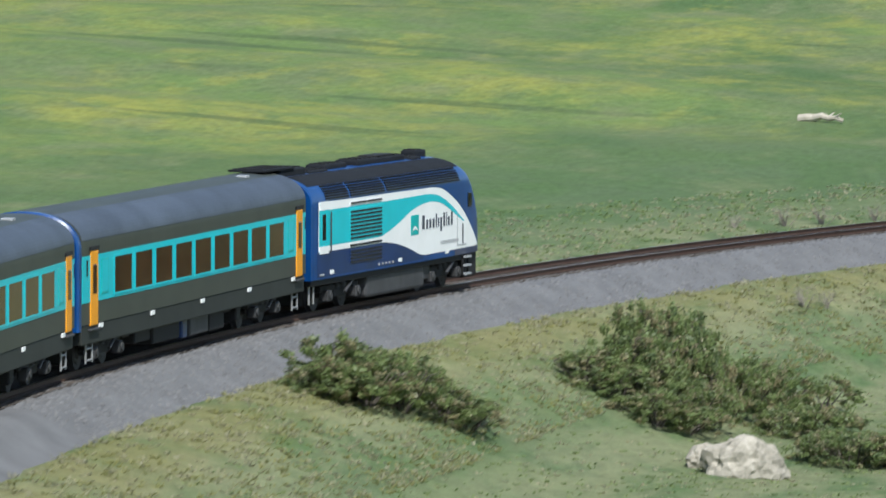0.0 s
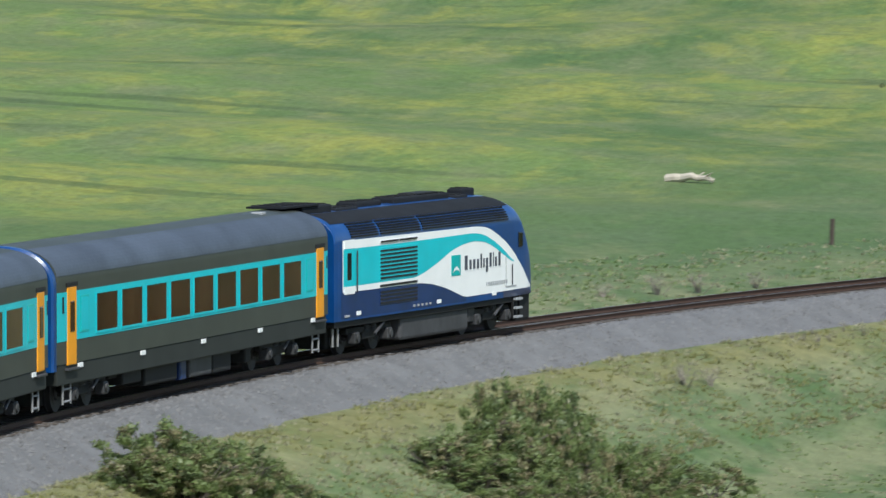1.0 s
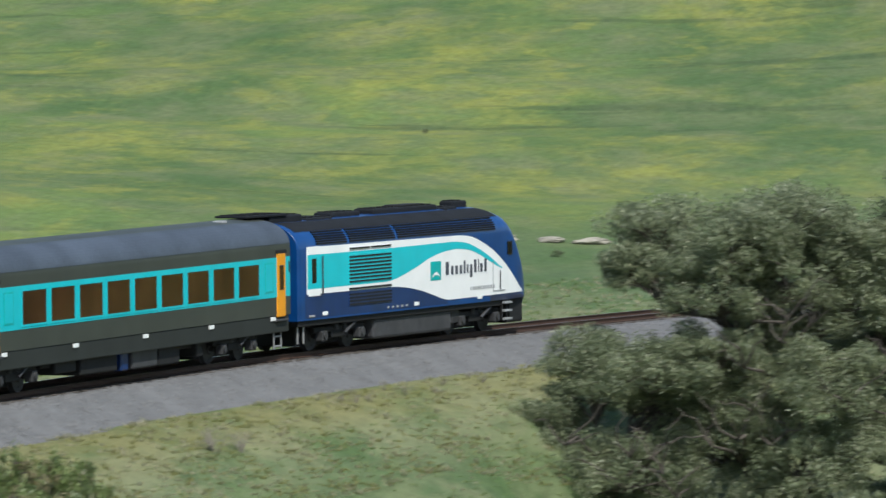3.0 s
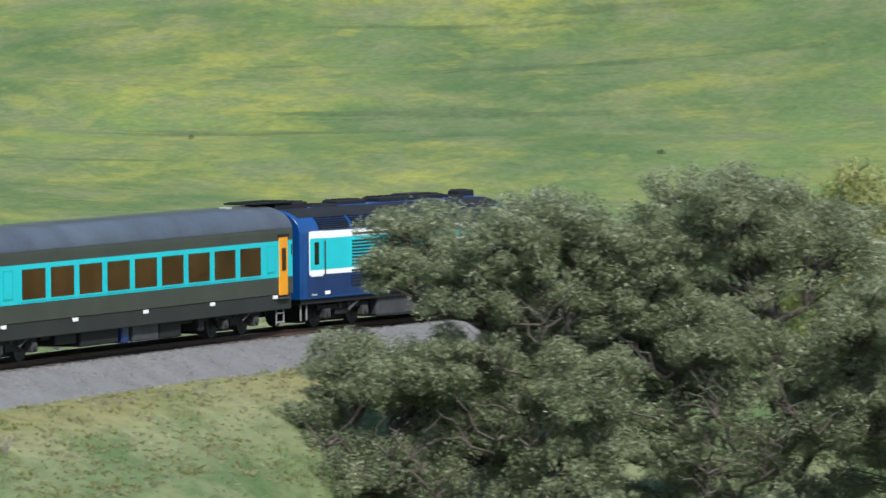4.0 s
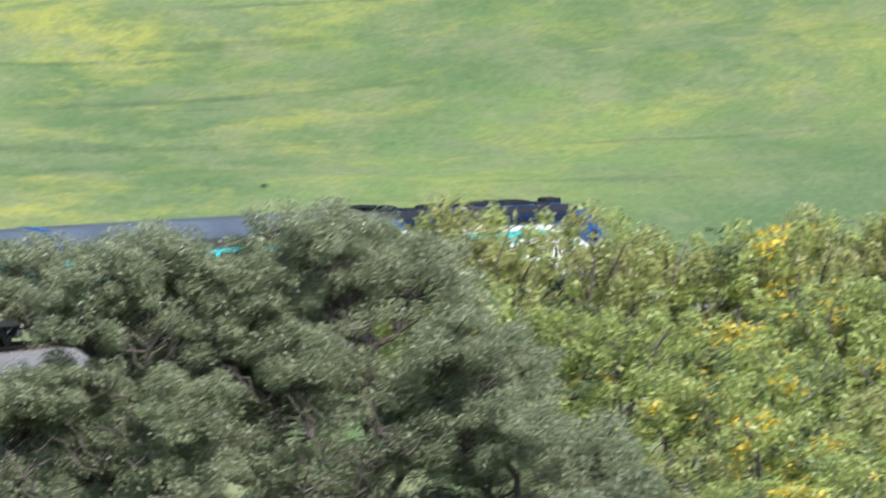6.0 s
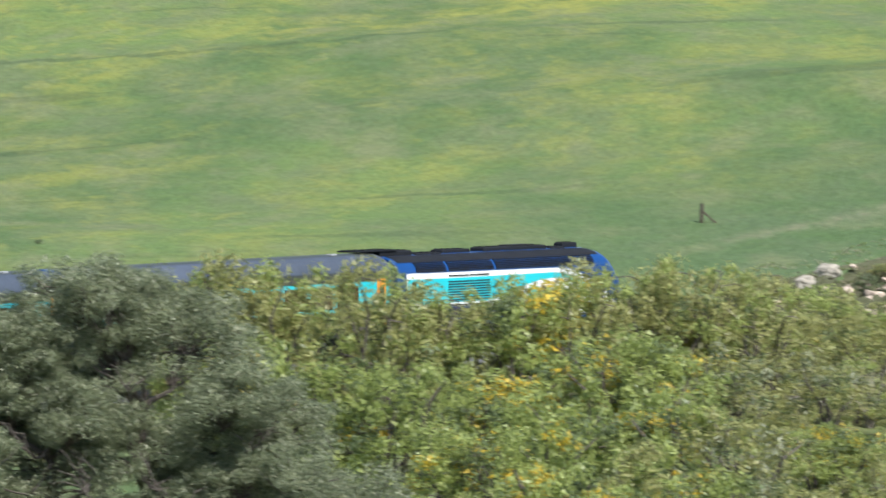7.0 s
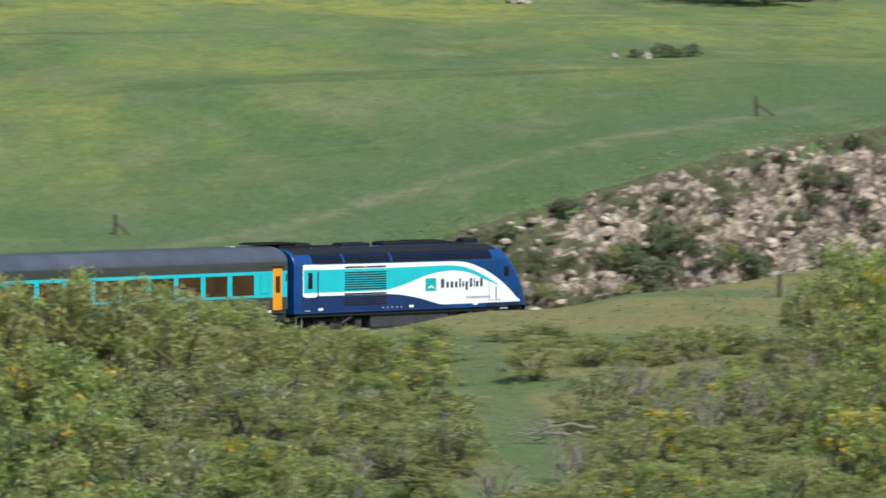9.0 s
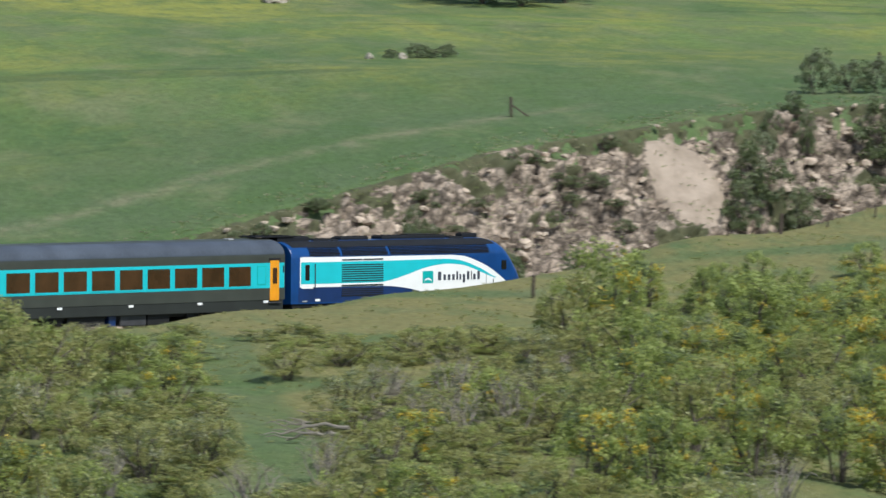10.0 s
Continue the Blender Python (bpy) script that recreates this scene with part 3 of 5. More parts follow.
def build_power_car():
    car = thing("power_car", "blue white and turquoise diesel power car leading the train", "locomotive")
    stations = [0, 0.12, 0.25] + list(np.linspace(1, 13.5, 12)) + list(np.linspace(13.8, 17.55, 24))
    v, f = shell(stations, nose_shape, 1.0)
    body = part("body", mesh_from("body", v, f, M_BLUE, smooth_faces=False), None, car, "glossy royal blue body shell")
    for p in body.data.polygons:
        p.use_smooth = abs(p.normal.x) < 0.9 and p.center.z > 1.01 and (p.center.z > 3.0 or p.center.x > 13.8)
    # skirts and livery on both sides
    white_top = curve_of(((0, 3.2), (11.6, 3.17), (12.47, 3.10), (13.28, 2.88), (14.1, 2.6), (14.9, 2.2), (15.5, 1.85), (16.28, 1.29), (16.6, 1.22)))
    white_low = curve_of(((0, 1.78), (6.8, 1.76), (7.8, 1.68), (8.83, 1.53), (9.64, 1.36), (10.45, 1.18), (16.6, 1.2)))
    cyan_top = curve_of(((0, 2.96), (6.4, 2.96), (11.2, 2.99), (12.07, 2.92), (12.88, 2.72), (13.7, 2.45), (14.75, 2.0)))
    cyan_low = curve_of(((0, 1.93), (6.4, 1.94), (7.2, 2.06), (8.42, 2.32), (9.23, 2.54), (10.25, 2.70), (11.26, 2.76), (12.27, 2.69), (13.08, 2.49), (13.7, 2.28), (14.75, 1.98)))
    part("navy_band", side_panel("navy_band", lambda x: 1.06, lambda x: min(white_low(x) + 0.01, 1.79), 0.5, 10.6, 0.004, M_NAVY, nose_shape, sides=(-1, 1)), None, car, "dark navy lower band")
    part("white_band", side_panel("white_band", white_low, lambda x: max(white_top(x), white_low(x) + 0.01), 0.6, 16.45, 0.008, M_WHITE, nose_shape, sides=(-1, 1)), None, car, "white sweeping livery band")
    part("turquoise_band", side_panel("turquoise_band", cyan_low, lambda x: max(cyan_top(x), cyan_low(x) + 0.005), 0.66, 14.7, 0.012, M_CYAN, nose_shape, sides=(-1, 1)), None, car, "turquoise sweeping livery band")
    for s in (-1, 1):
        y = s * 1.45
        # engine room grille
        grille = part("side_grille", box(3.5, 6.5, y - 0.02, y + 0.024, 1.98, 2.9, 0.01), M_CYAN, car, "turquoise slatted engine grille")
        for k in range(8):
            z = 2.02 + k * 0.108
            part("slat", box(3.52, 6.48, y - 0.02 + 0.014 * s, y + 0.02 + 0.014 * s, z, z + 0.05), M_BLACK, grille)
        upper = part("upper_grille", box(3.5, 6.5, y - 0.02, y + 0.03, 3.01, 3.09), M_WHITE, car)
        part("slat", box(3.55, 4.95, y - 0.02 + 0.02 * s, y + 0.02 + 0.02 * s, 3.03, 3.08), M_BLACK, upper)
        part("slat", box(5.05, 6.45, y - 0.02 + 0.02 * s, y + 0.02 + 0.02 * s, 3.03, 3.08), M_BLACK, upper)
        lower = part("lower_grille", box(3.5, 6.5, y - 0.02, y + 0.024, 1.3, 1.74, 0.01), M_NAVY, car)
        for k in range(4):
            part("slat", box(3.52, 6.48, y - 0.02 + 0.014 * s, y + 0.02 + 0.014 * s, 1.33 + 0.1 * k, 1.38 + 0.1 * k), M_BLACK, lower)
        part("slat", box(3.52, 6.48, y - 0.02 + 0.014 * s, y + 0.02 + 0.014 * s, 1.80, 1.86), M_BLACK, lower)
        # guard's door
        door = part("guard_door", box(0.72, 1.52, y - 0.016, y + 0.016, 1.72, 3.2, 0.006), M_CYAN, car, "turquoise door with a narrow window")
        part("door_window", box(0.95, 1.27, y - 0.012 + 0.01 * s, y + 0.012 + 0.01 * s, 2.1, 2.85, 0.02), M_WINDSCREEN, door)
        part("door_sill", box(0.72, 1.52, y - 0.012 + 0.008 * s, y + 0.012 + 0.008 * s, 1.72, 1.93), M_WHITE, door)
        part("door_header", box(0.72, 1.52, y - 0.012 + 0.008 * s, y + 0.012 + 0.008 * s, 2.97, 3.21), M_WHITE, door)
        part("handrail", add_rod(bmesh.new(), (1.62, y + 0.06 * s, 1.75), (1.62, y + 0.06 * s, 2.9), 0.02), M_GREYBOX, car)
        # emblem and wordmark as plain shapes
        if s < 0:
            emblem = part("emblem", box(9.33, 10.1, y - 0.018, y, 1.83, 2.42, 0.004), M_TEAL, car, "teal square emblem")
            bm = bmesh.new()
            pts = [(9.4, 1.9), (9.55, 2.04), (9.72, 2.1), (9.9, 2.04), (10.04, 1.9), (9.9, 1.97), (9.72, 2.0), (9.55, 1.97)]
            bm.faces.new([bm.verts.new((px, y - 0.023, pz)) for px, pz in pts])
            part("emblem_arc", bm, M_WHITE, emblem)
            letters = ((0.36, 0.0, 0.5), (0.26, 0, 0.32), (0.28, 0, 0.32), (0.26, 0, 0.34), (0.18, 0, 0.46), (0.18, 0, 0.33), (0.26, -0.14, 0.33), (0.26, 0, 0.5), (0.1, 0, 0.48), (0.26, 0, 0.33), (0.26, 0, 0.5))
            px = 10.42
            mark = part("wordmark", box(px - 0.02, px + 3.6, y - 0.0135, y, 1.93, 1.94), M_WHITE, car, "dark charcoal wordmark bars")
            for w, lo, hi in letters:
                part("bar", box(px + w * 0.08, px + w * 0.72, y - 0.02, y, 1.96 + lo, 1.96 + 0.27 * (1.5 if hi > 0.4 else 1.0)), M_LETTER, mark)
                px += w + 0.05
            small = part("small_lettering", box(12.3, 12.36, y - 0.02, y, 1.42, 1.52), M_FAINT, car, "faint grey small lettering bars")
            for k in range(9):
                part("bar", box(12.45 + k * 0.19, 12.58 + k * 0.19, y - 0.02, y, 1.42, 1.52), M_FAINT, small)
        # cab side window, lifting plates and sill markers
        hw = nose_shape(15.6)[0]
        part("cab_window", box(15.15, 15.5, s * hw - 0.05, s * hw + 0.02, 2.42, 2.86, 0.03), M_WINDSCREEN, car, "dark cab side window")
        for px in (1.85, 8.31, 13.0):
            part("jacking_mark", box(px - 0.17, px + 0.17, y - 0.015, y + 0.015, 1.11, 1.22, 0.004), M_WHITE, car, "small white plate")
        part("jacking_mark", box(0.75, 1.1, y - 0.03, y + 0.03, 1.09, 1.15, 0.008), M_FAINT, car)
        for k in range(5):
            part("sill_fitting", box(6.2 + k * 0.33, 6.32 + k * 0.33, y - 0.025, y + 0.025, 1.12, 1.18), M_FAINT, car)
        # louvred roof flank
        for row in range(6):
            z = 3.26 + row * 0.07
            for a, b in ((1.3, 3.4), (3.6, 6.8), (7.0, 14.2)):
                hwz = half_width(0, z, 1.45, 3.12, 3.96)
                part("roof_louvre", box(a, b, s * hwz - 0.03, s * hwz + 0.02, z, z + 0.042), M_DARK, car)
        # steps below the cab
        steps = part("cab_steps", box(14.75, 14.82, y - 0.06 * s - 0.03, y - 0.06 * s + 0.03, 0.35, 1.1), M_BLACK, car)
        part("step_post", box(15.3, 15.37, y - 0.06 * s - 0.03, y - 0.06 * s + 0.03, 0.35, 1.1), M_BLACK, steps)
        for z in (0.36, 0.62, 0.88):
            part("tread", box(14.78, 15.34, y - 0.06 * s - 0.12, y - 0.06 * s + 0.03, z, z + 0.06), M_FAINT, steps, "worn pale step tread")
        seam = part("cab_door_seam", box(13.98, 14.01, y - 0.022, y + 0.022, 1.32, 2.25), M_FAINT, car, "thin grey outline of the cab door")
        part("sill_seam", box(13.98, 14.9, y - 0.022, y + 0.022, 1.30, 1.33), M_FAINT, seam)
        part("grab_rail", add_rod(bmesh.new(), (14.5, s * 1.49, 1.35), (14.5, s * 1.49, 1.95), 0.018), M_GREYBOX, car)
        part("end_pipes", add_rod(add_rod(bmesh.new(), (0.35, s * 1.25, 0.3), (0.35, s * 1.25, 1.0), 0.035), (0.75, s * 1.25, 0.3), (0.75, s * 1.25, 1.0), 0.035), M_PLATE, car, "pale vertical pipes by the coupling")
    # roof: dark deck, fans, exhaust and horn boxes
    part("roof_deck", side_panel("roof_deck", lambda x: 3.66, lambda x: nose_shape(x)[2] - 0.0005, 0.3, 14.9, 0.012, M_DARK, nose_shape, rows=8, sides=(-1, 1)), None, car, "sooty black roof deck")
    for a, b, w, z0, z1 in ((-1.55, 1.2, 0.55, 4.13, 4.2), (0.05, 2.3, 0.5, 3.84, 4.15), (2.6, 4.4, 0.5, 3.82, 4.0), (4.7, 6.7, 0.32, 3.84, 4.1), (7.6, 12.2, 0.36, 3.82, 4.12), (12.4, 13.4, 0.5, 3.82, 4.02), (13.6, 14.7, 0.24, 3.82, 4.17)):
        hatch = part("roof_hatch", box(a, b, -w, w, z0, z1, 0.06), M_DARK, car, "sooty black roof hatch")
        for k in range(int((b - a) / 0.45)):
            part("vent_rib", box(a + 0.15 + k * 0.45, a + 0.25 + k * 0.45, -w * 0.8, w * 0.8, z1, z1 + 0.03), M_BLACK, hatch)
    part("roof_vent", box(9.6, 11.4, -0.28, 0.28, 4.12, 4.18, 0.03), M_BLACK, car)
    part("windscreen", box(15.72, 15.8, -1.0, 1.0, 3.1, 3.42, 0.02), M_WINDSCREEN, car, "dark windscreen")
    # underframe
    part("solebar", box(0.15, 15.6, -1.38, 1.38, 0.82, 1.08, 0.02), M_BLACK, car, "black sole bar")
    part("fuel_tank", box(5.6, 11.2, -1.3, 1.3, 0.2, 0.86, 0.09), M_GREYBOX, car, "dusty grey fuel tank")
    part("pilot", box(15.5, 16.8, -1.22, 1.22, 0.22, 1.05, 0.08), M_BLACK, car, "black obstacle deflector")
    part("tail_box", box(11.3, 11.9, -1.25, 1.25, 0.4, 0.85, 0.04), M_STEEL, car)
    for x in (3.4, 13.3):
        part("bogie_well", box(x - 2.0, x + 2.0, -0.65, 0.65, 0.16, 0.85, 0.05), M_BLACK, car)
    part("coupler", box(-0.5, 0.3, -0.2, 0.2, 0.75, 1.0, 0.03), M_BLACK, car)
    part("rear_gangway", box(-0.28, 0.02, -0.75, 0.75, 1.1, 3.3, 0.05), M_BLACK, car, "black rubber gangway")
    for x in (3.4, 13.3):
        build_bogie(car, x, 2.6)
    return car


def coach_shape(x):
    return 1.45, 3.24, 4.1


def build_coach():
    car = thing("passenger_coach", "olive grey passenger coach with turquoise window band and orange doors", "railway coach", group="coaches behind the power car")
    v, f = shell([-23.75, -23.6] + list(np.linspace(-22, -2, 11)) + [-0.45, -0.3], coach_shape, 1.25)
    body = part("body", mesh_from("body", v, f, M_OLIVE), None, car, "olive grey ribbed body side")
    for p in body.data.polygons:
        p.use_smooth = abs(p.normal.x) < 0.9 and p.center.z > 3.2
    part("roof", side_panel("roof", lambda x: 3.38, lambda x: 4.0995, -23.72, -0.33, 0.012, M_ROOF, coach_shape, step=1.2, rows=10, sides=(-1, 1)), None, car, "dusty slate blue roof")
    part("skirt", box(-23.6, -0.4, -1.43, 1.43, 0.74, 1.25, 0.03), M_SKIRT, car, "dark lower skirt")
    for s in (-1, 1):
        y = s * 1.45
        band = part("window_band", box(-23.7, -0.36, min(y, y + 0.012 * s), max(y, y + 0.012 * s), 1.80, 2.98), M_CYAN, car, "turquoise window band")
        for k in range(9):
            x = -2.86 - k * 2.01
            frame_bm = bmesh.new()
            for a, b, c, d in ((x - 1.78, x, 2.83, 2.89), (x - 1.78, x, 1.86, 1.92), (x - 1.78, x - 1.72, 1.92, 2.83), (x - 0.06, x, 1.92, 2.83)):
                add_box(frame_bm, a, b, y - 0.01 + 0.015 * s, y + 0.01 + 0.015 * s, c, d)
            window = part("window", frame_bm, M_CYAN, car)
            part("pane", box(x - 1.72, x - 0.06, y - 0.004 + 0.012 * s, y + 0.004 + 0.012 * s, 1.92, 2.83), M_GLASS, window, "brown tinted window pane")
        for xd, flip in ((-1.1, 1), (-22.6, -1)):
            door = part("door", box(xd - 0.35, xd + 0.35, y - 0.03, y + 0.035, 1.2, 3.1, 0.03), M_ORANGE, car, "orange yellow entrance door")
            part("door_window", box(xd - 0.17, xd + 0.17, y - 0.03 + 0.02 * s, y + 0.03 + 0.02 * s, 2.0, 2.75, 0.03), M_GLASS, door, "brown tinted door window")
            part("door_step", box(xd - 0.45, xd + 0.45, y - 0.08, y + 0.08, 1.08, 1.14, 0.015), M_GREYBOX, door)
            part("door_header", box(xd - 0.42, xd + 0.42, y - 0.04, y + 0.04, 3.1, 3.2, 0.01), M_BLACK, door)
            xp = xd - flip * 1.0
            hatch = part("service_panel", box(xp - 0.34, xp + 0.34, y - 0.01 + 0.012 * s, y + 0.01 + 0.012 * s, 1.95, 2.85, 0.01), M_TEAL, car)
            part("panel_window", box(xp - 0.29, xp + 0.29, y - 0.01 + 0.016 * s, y + 0.01 + 0.016 * s, 2.0, 2.8, 0.01), M_CYAN, hatch)
            part("end_light", box(xd + flip * 0.62, xd + flip * 0.72, y - 0.02, y + 0.03, 2.5, 2.85, 0.02), M_BLACK, car)
            bm = bmesh.new()
            for dx in (-0.3, 0.3):
                add_rod(bm, (xd + dx, s * 1.32, 0.25), (xd + dx, s * 1.32, 1.1), 0.03)
            for z in (0.32, 0.62):
                add_rod(bm, (xd - 0.3, s * 1.32, z), (xd + 0.3, s * 1.32, z), 0.03)
            part("foot_steps", bm, M_PLATE, car, "pale grey foot steps")
        for px in (-1.75, -6.72, -11.78, -16.9, -21.9):
            part("jacking_mark", box(px - 0.17, px + 0.17, y - 0.02, y + 0.02, 1.11, 1.22, 0.006), M_WHITE, car, "small white plate")
    # blue end collar and gangway
    v, f = shell([-24.0, -23.95, -23.8, -23.75], lambda x: (1.4 if x < -23.97 else 1.455, 3.1, 4.11 if x > -23.97 else 4.04), 1.1)
    part("end_collar", mesh_from("end_collar", v, f, M_BLUE), None, car, "blue end fairing")
    part("gangway", box(-24.2, -23.9, -0.75, 0.75, 1.1, 3.4, 0.05), M_BLACK, car, "black rubber gangway")
    part("front_end", box(-0.32, -0.12, -0.8, 0.8, 1.1, 3.35, 0.04), M_BLUE, car, "blue end wall")
    # underfloor equipment
    for a, b, z, m in ((-17.9, -16.4, 0.42, M_BLACK), (-16.1, -13.4, 0.28, M_BLACK), (-13.1, -12.6, 0.24, M_NAVY), (-12.3, -10.4, 0.25, M_GREYBOX), (-10.3, -8.7, 0.24, M_BLACK), (-7.4, -6.9, 0.34, M_BLACK)):
        part("equipment_box", box(a, b, -1.25, 1.25, z, 0.78, 0.05), m, car)
    part("centre_sill", box(-23.6, -0.4, -0.3, 0.3, 0.5, 0.8), M_BLACK, car)
    part("underfloor_tray", box(-18.6, -6.3, -1.1, 1.1, 0.6, 0.8, 0.04), M_BLACK, car)
    for x in (-4.2, -20.7):
        part("bogie_well", box(x - 1.9, x + 1.9, -0.65, 0.65, 0.18, 0.6, 0.05), M_BLACK, car)
    part("roof_fitting", box(-3.4, -3.0, -0.5, -0.2, 4.03, 4.13, 0.02), M_FAINT, car)
    for x in (-4.2, -20.7):
        build_bogie(car, x, 2.4)
    return car


POWER_CAR = build_power_car()
COACHES = [build_coach(), build_coach()]


def car_pose(s, rear, front):
    """Pose of a car whose origin is at chainage s, riding on bogies at these distances from it."""
    (xa, ya), (xb, yb) = line_point(s + rear), line_point(s + front)
    a = math.atan2(yb - ya, xb - xa)
    return pose(xa - math.cos(a) * rear, ya - math.sin(a) * rear, 0, 0, 0, math.degrees(a))


def run(t):
    """Chainage of the power car's rear end."""
    return 17.547 * t + 0.00713 * t * t


# ---- plants ----
def leaf_clumps(centres, radii, per, length, width, rng, droop=0.3, outward=1.0):
    """Small pointed leaves scattered in clumps, mostly facing outwards: vertices and faces as arrays."""
    c = np.repeat(np.asarray(centres, float), per, axis=0)
    r = np.repeat(np.asarray(radii, float).reshape(len(centres), -1), per, axis=0)
    n = len(c)
    d = rng.normal(size=(n, 3))
    d /= np.linalg.norm(d, axis=1)[:, None]
    p = c + d * r * (rng.uniform(0.15, 1.0, n) ** 0.5)[:, None]
    facing = d * outward + rng.normal(size=(n, 3)) * 0.55
    facing /= np.linalg.norm(facing, axis=1)[:, None]
    ax = rng.normal(size=(n, 3))
    ax[:, 2] -= droop * 2
    ax -= facing * np.sum(ax * facing, axis=1)[:, None]
    ax /= np.linalg.norm(ax, axis=1)[:, None] + 1e-9
    side = np.cross(facing, ax)
    ln = (length * rng.uniform(0.6, 1.35, n))[:, None]
    wd = (width * rng.uniform(0.6, 1.3, n))[:, None]
    v = np.stack([p - side * wd * 0.5, p + side * wd * 0.5, p + ax * ln], axis=1).reshape(-1, 3)
    f = np.arange(n * 3).reshape(-1, 3)
    return v, f


def quick_mesh(name, v, f, mats, index=None):
    """A mesh of equal polygons from arrays."""
    me = bpy.data.meshes.new(name)
    k = f.shape[1]
    me.vertices.add(len(v))
    me.vertices.foreach_set("co", np.asarray(v, np.float32).ravel())
    me.loops.add(f.size)
    me.loops.foreach_set("vertex_index", f.ravel().astype(np.int32))
    me.polygons.add(len(f))
    me.polygons.foreach_set("loop_start", (np.arange(len(f)) * k).astype(np.int32))
    for m in mats:
        me.materials.append(m)
    if index is not None:
        me.polygons.foreach_set("material_index", np.asarray(index, np.int32))
    me.update(calc_edges=True)
    return me


def add_limb(bm, a, b, r0, r1, rng, bends=4, wander=0.12, n=7):
    """A crooked tapering limb; returns its points."""
    a, b = Vector(a), Vector(b)
    pts, ln = [a], (b - a).length
    for k in range(1, bends + 1):
        t = k / bends
        j = Vector(rng.normal(size=3)) * wander * ln * (0.5 if k < bends else 0)
        j.z += math.sin(t * 3.14) * 0.08 * ln
        pts.append(a.lerp(b, t) + j)
    rings = []
    for k, p in enumerate(pts):
        q = (pts[min(k + 1, bends)] - pts[max(k - 1, 0)]).to_track_quat("Z", "Y")
        r = r0 + (r1 - r0) * k / bends
        rings.append([bm.verts.new(p + q @ Vector((r * math.cos(6.2832 * i / n), r * math.sin(6.2832 * i / n), 0))) for i in range(n)])
    for k in range(bends):
        for i in range(n):
            bm.faces.new((rings[k][i], rings[k][(i + 1) % n], rings[k + 1][(i + 1) % n], rings[k + 1][i]))
    bm.faces.new(rings[-1])
    return pts


def build_gum(name, label, x, y, lobes, forks, seed, leaves=320, clumps=32, leaf=(0.145, 0.044), mats=None):
    """A gum tree: forked trunk, limbs into each lobe (x, z, half width, half height) of the crown, hanging leaves in clumps."""
    rng = np.random.RandomState(seed)
    z0 = height(x, y)
    tree = thing(name, label, "tree", at=pose(x, y, z0))
    bm = bmesh.new()
    knots = []
    for fx, fy, fz, r in forks:
        pts = add_limb(bm, (fx * 0.15, fy * 0.2, -0.3), (fx, fy, fz), r, r * 0.6, rng, 5, 0.05, 9)
        knots += [(p, r * 0.55) for p in pts[2:]]
    centres, radii = [], []
    for lx, lz, hw, hh in lobes:
        ly = rng.uniform(-1.8, 1.8)
        hw, hh = hw * 1.12, hh * 1.12
        c = Vector((lx, ly, lz))
        start, r = min(knots, key=lambda k: (k[0] - c).length + (3.0 if k[0].z > lz else 0))
        limb = add_limb(bm, start, c - Vector((0, 0, hh * 0.45)), r * 0.85, 0.06, rng, 5, 0.1)
        for k in range(clumps):
            u = rng.normal(size=3)
            u /= np.linalg.norm(u)
            if u[2] < -0.75:
                u[2] *= -0.6
            p = c + Vector((u[0] * hw, u[1] * hw * 0.85, u[2] * hh)) * rng.uniform(0.45, 1.02)
            add_limb(bm, limb[rng.randint(2, 6)], p, 0.045, 0.014, rng, 3, 0.12, 5)
            centres.append(p)
            size = rng.uniform(0.38, 0.82) * min(1.0, 0.45 + hw * 0.28)
            radii.append((size, size, size * rng.uniform(0.55, 0.8)))
    for k in range(4 * len(forks) if len(forks) > 2 else 0):  # bare boughs in front of the leaves
        start = knots[rng.randint(len(knots))][0]
        mid = start + Vector((rng.uniform(-1.6, 1.6), rng.uniform(-2.6, -1.8), rng.uniform(0.2, 1.2)))
        add_limb(bm, start, mid, 0.075, 0.045, rng, 4, 0.1, 6)
        for j in range(3):
            add_limb(bm, mid, mid + Vector((rng.uniform(-1.3, 1.3), rng.uniform(-0.9, 0.1), rng.uniform(0.2, 1.5))), 0.04, 0.012, rng, 4, 0.14, 5)
    part("trunk", bm, M_BARK, tree, "grey brown forked trunk and limbs")
    v, f = leaf_clumps(centres, radii, leaves, leaf[0], leaf[1], rng, 0.5, 0.4)
    which = (rng.rand(len(f)) < 0.16).astype(int)
    part("crown", quick_mesh("crown", v, f, mats or [M_GUM, M_GUMTIP], which), None, tree, "grey green drooping foliage")
    return tree


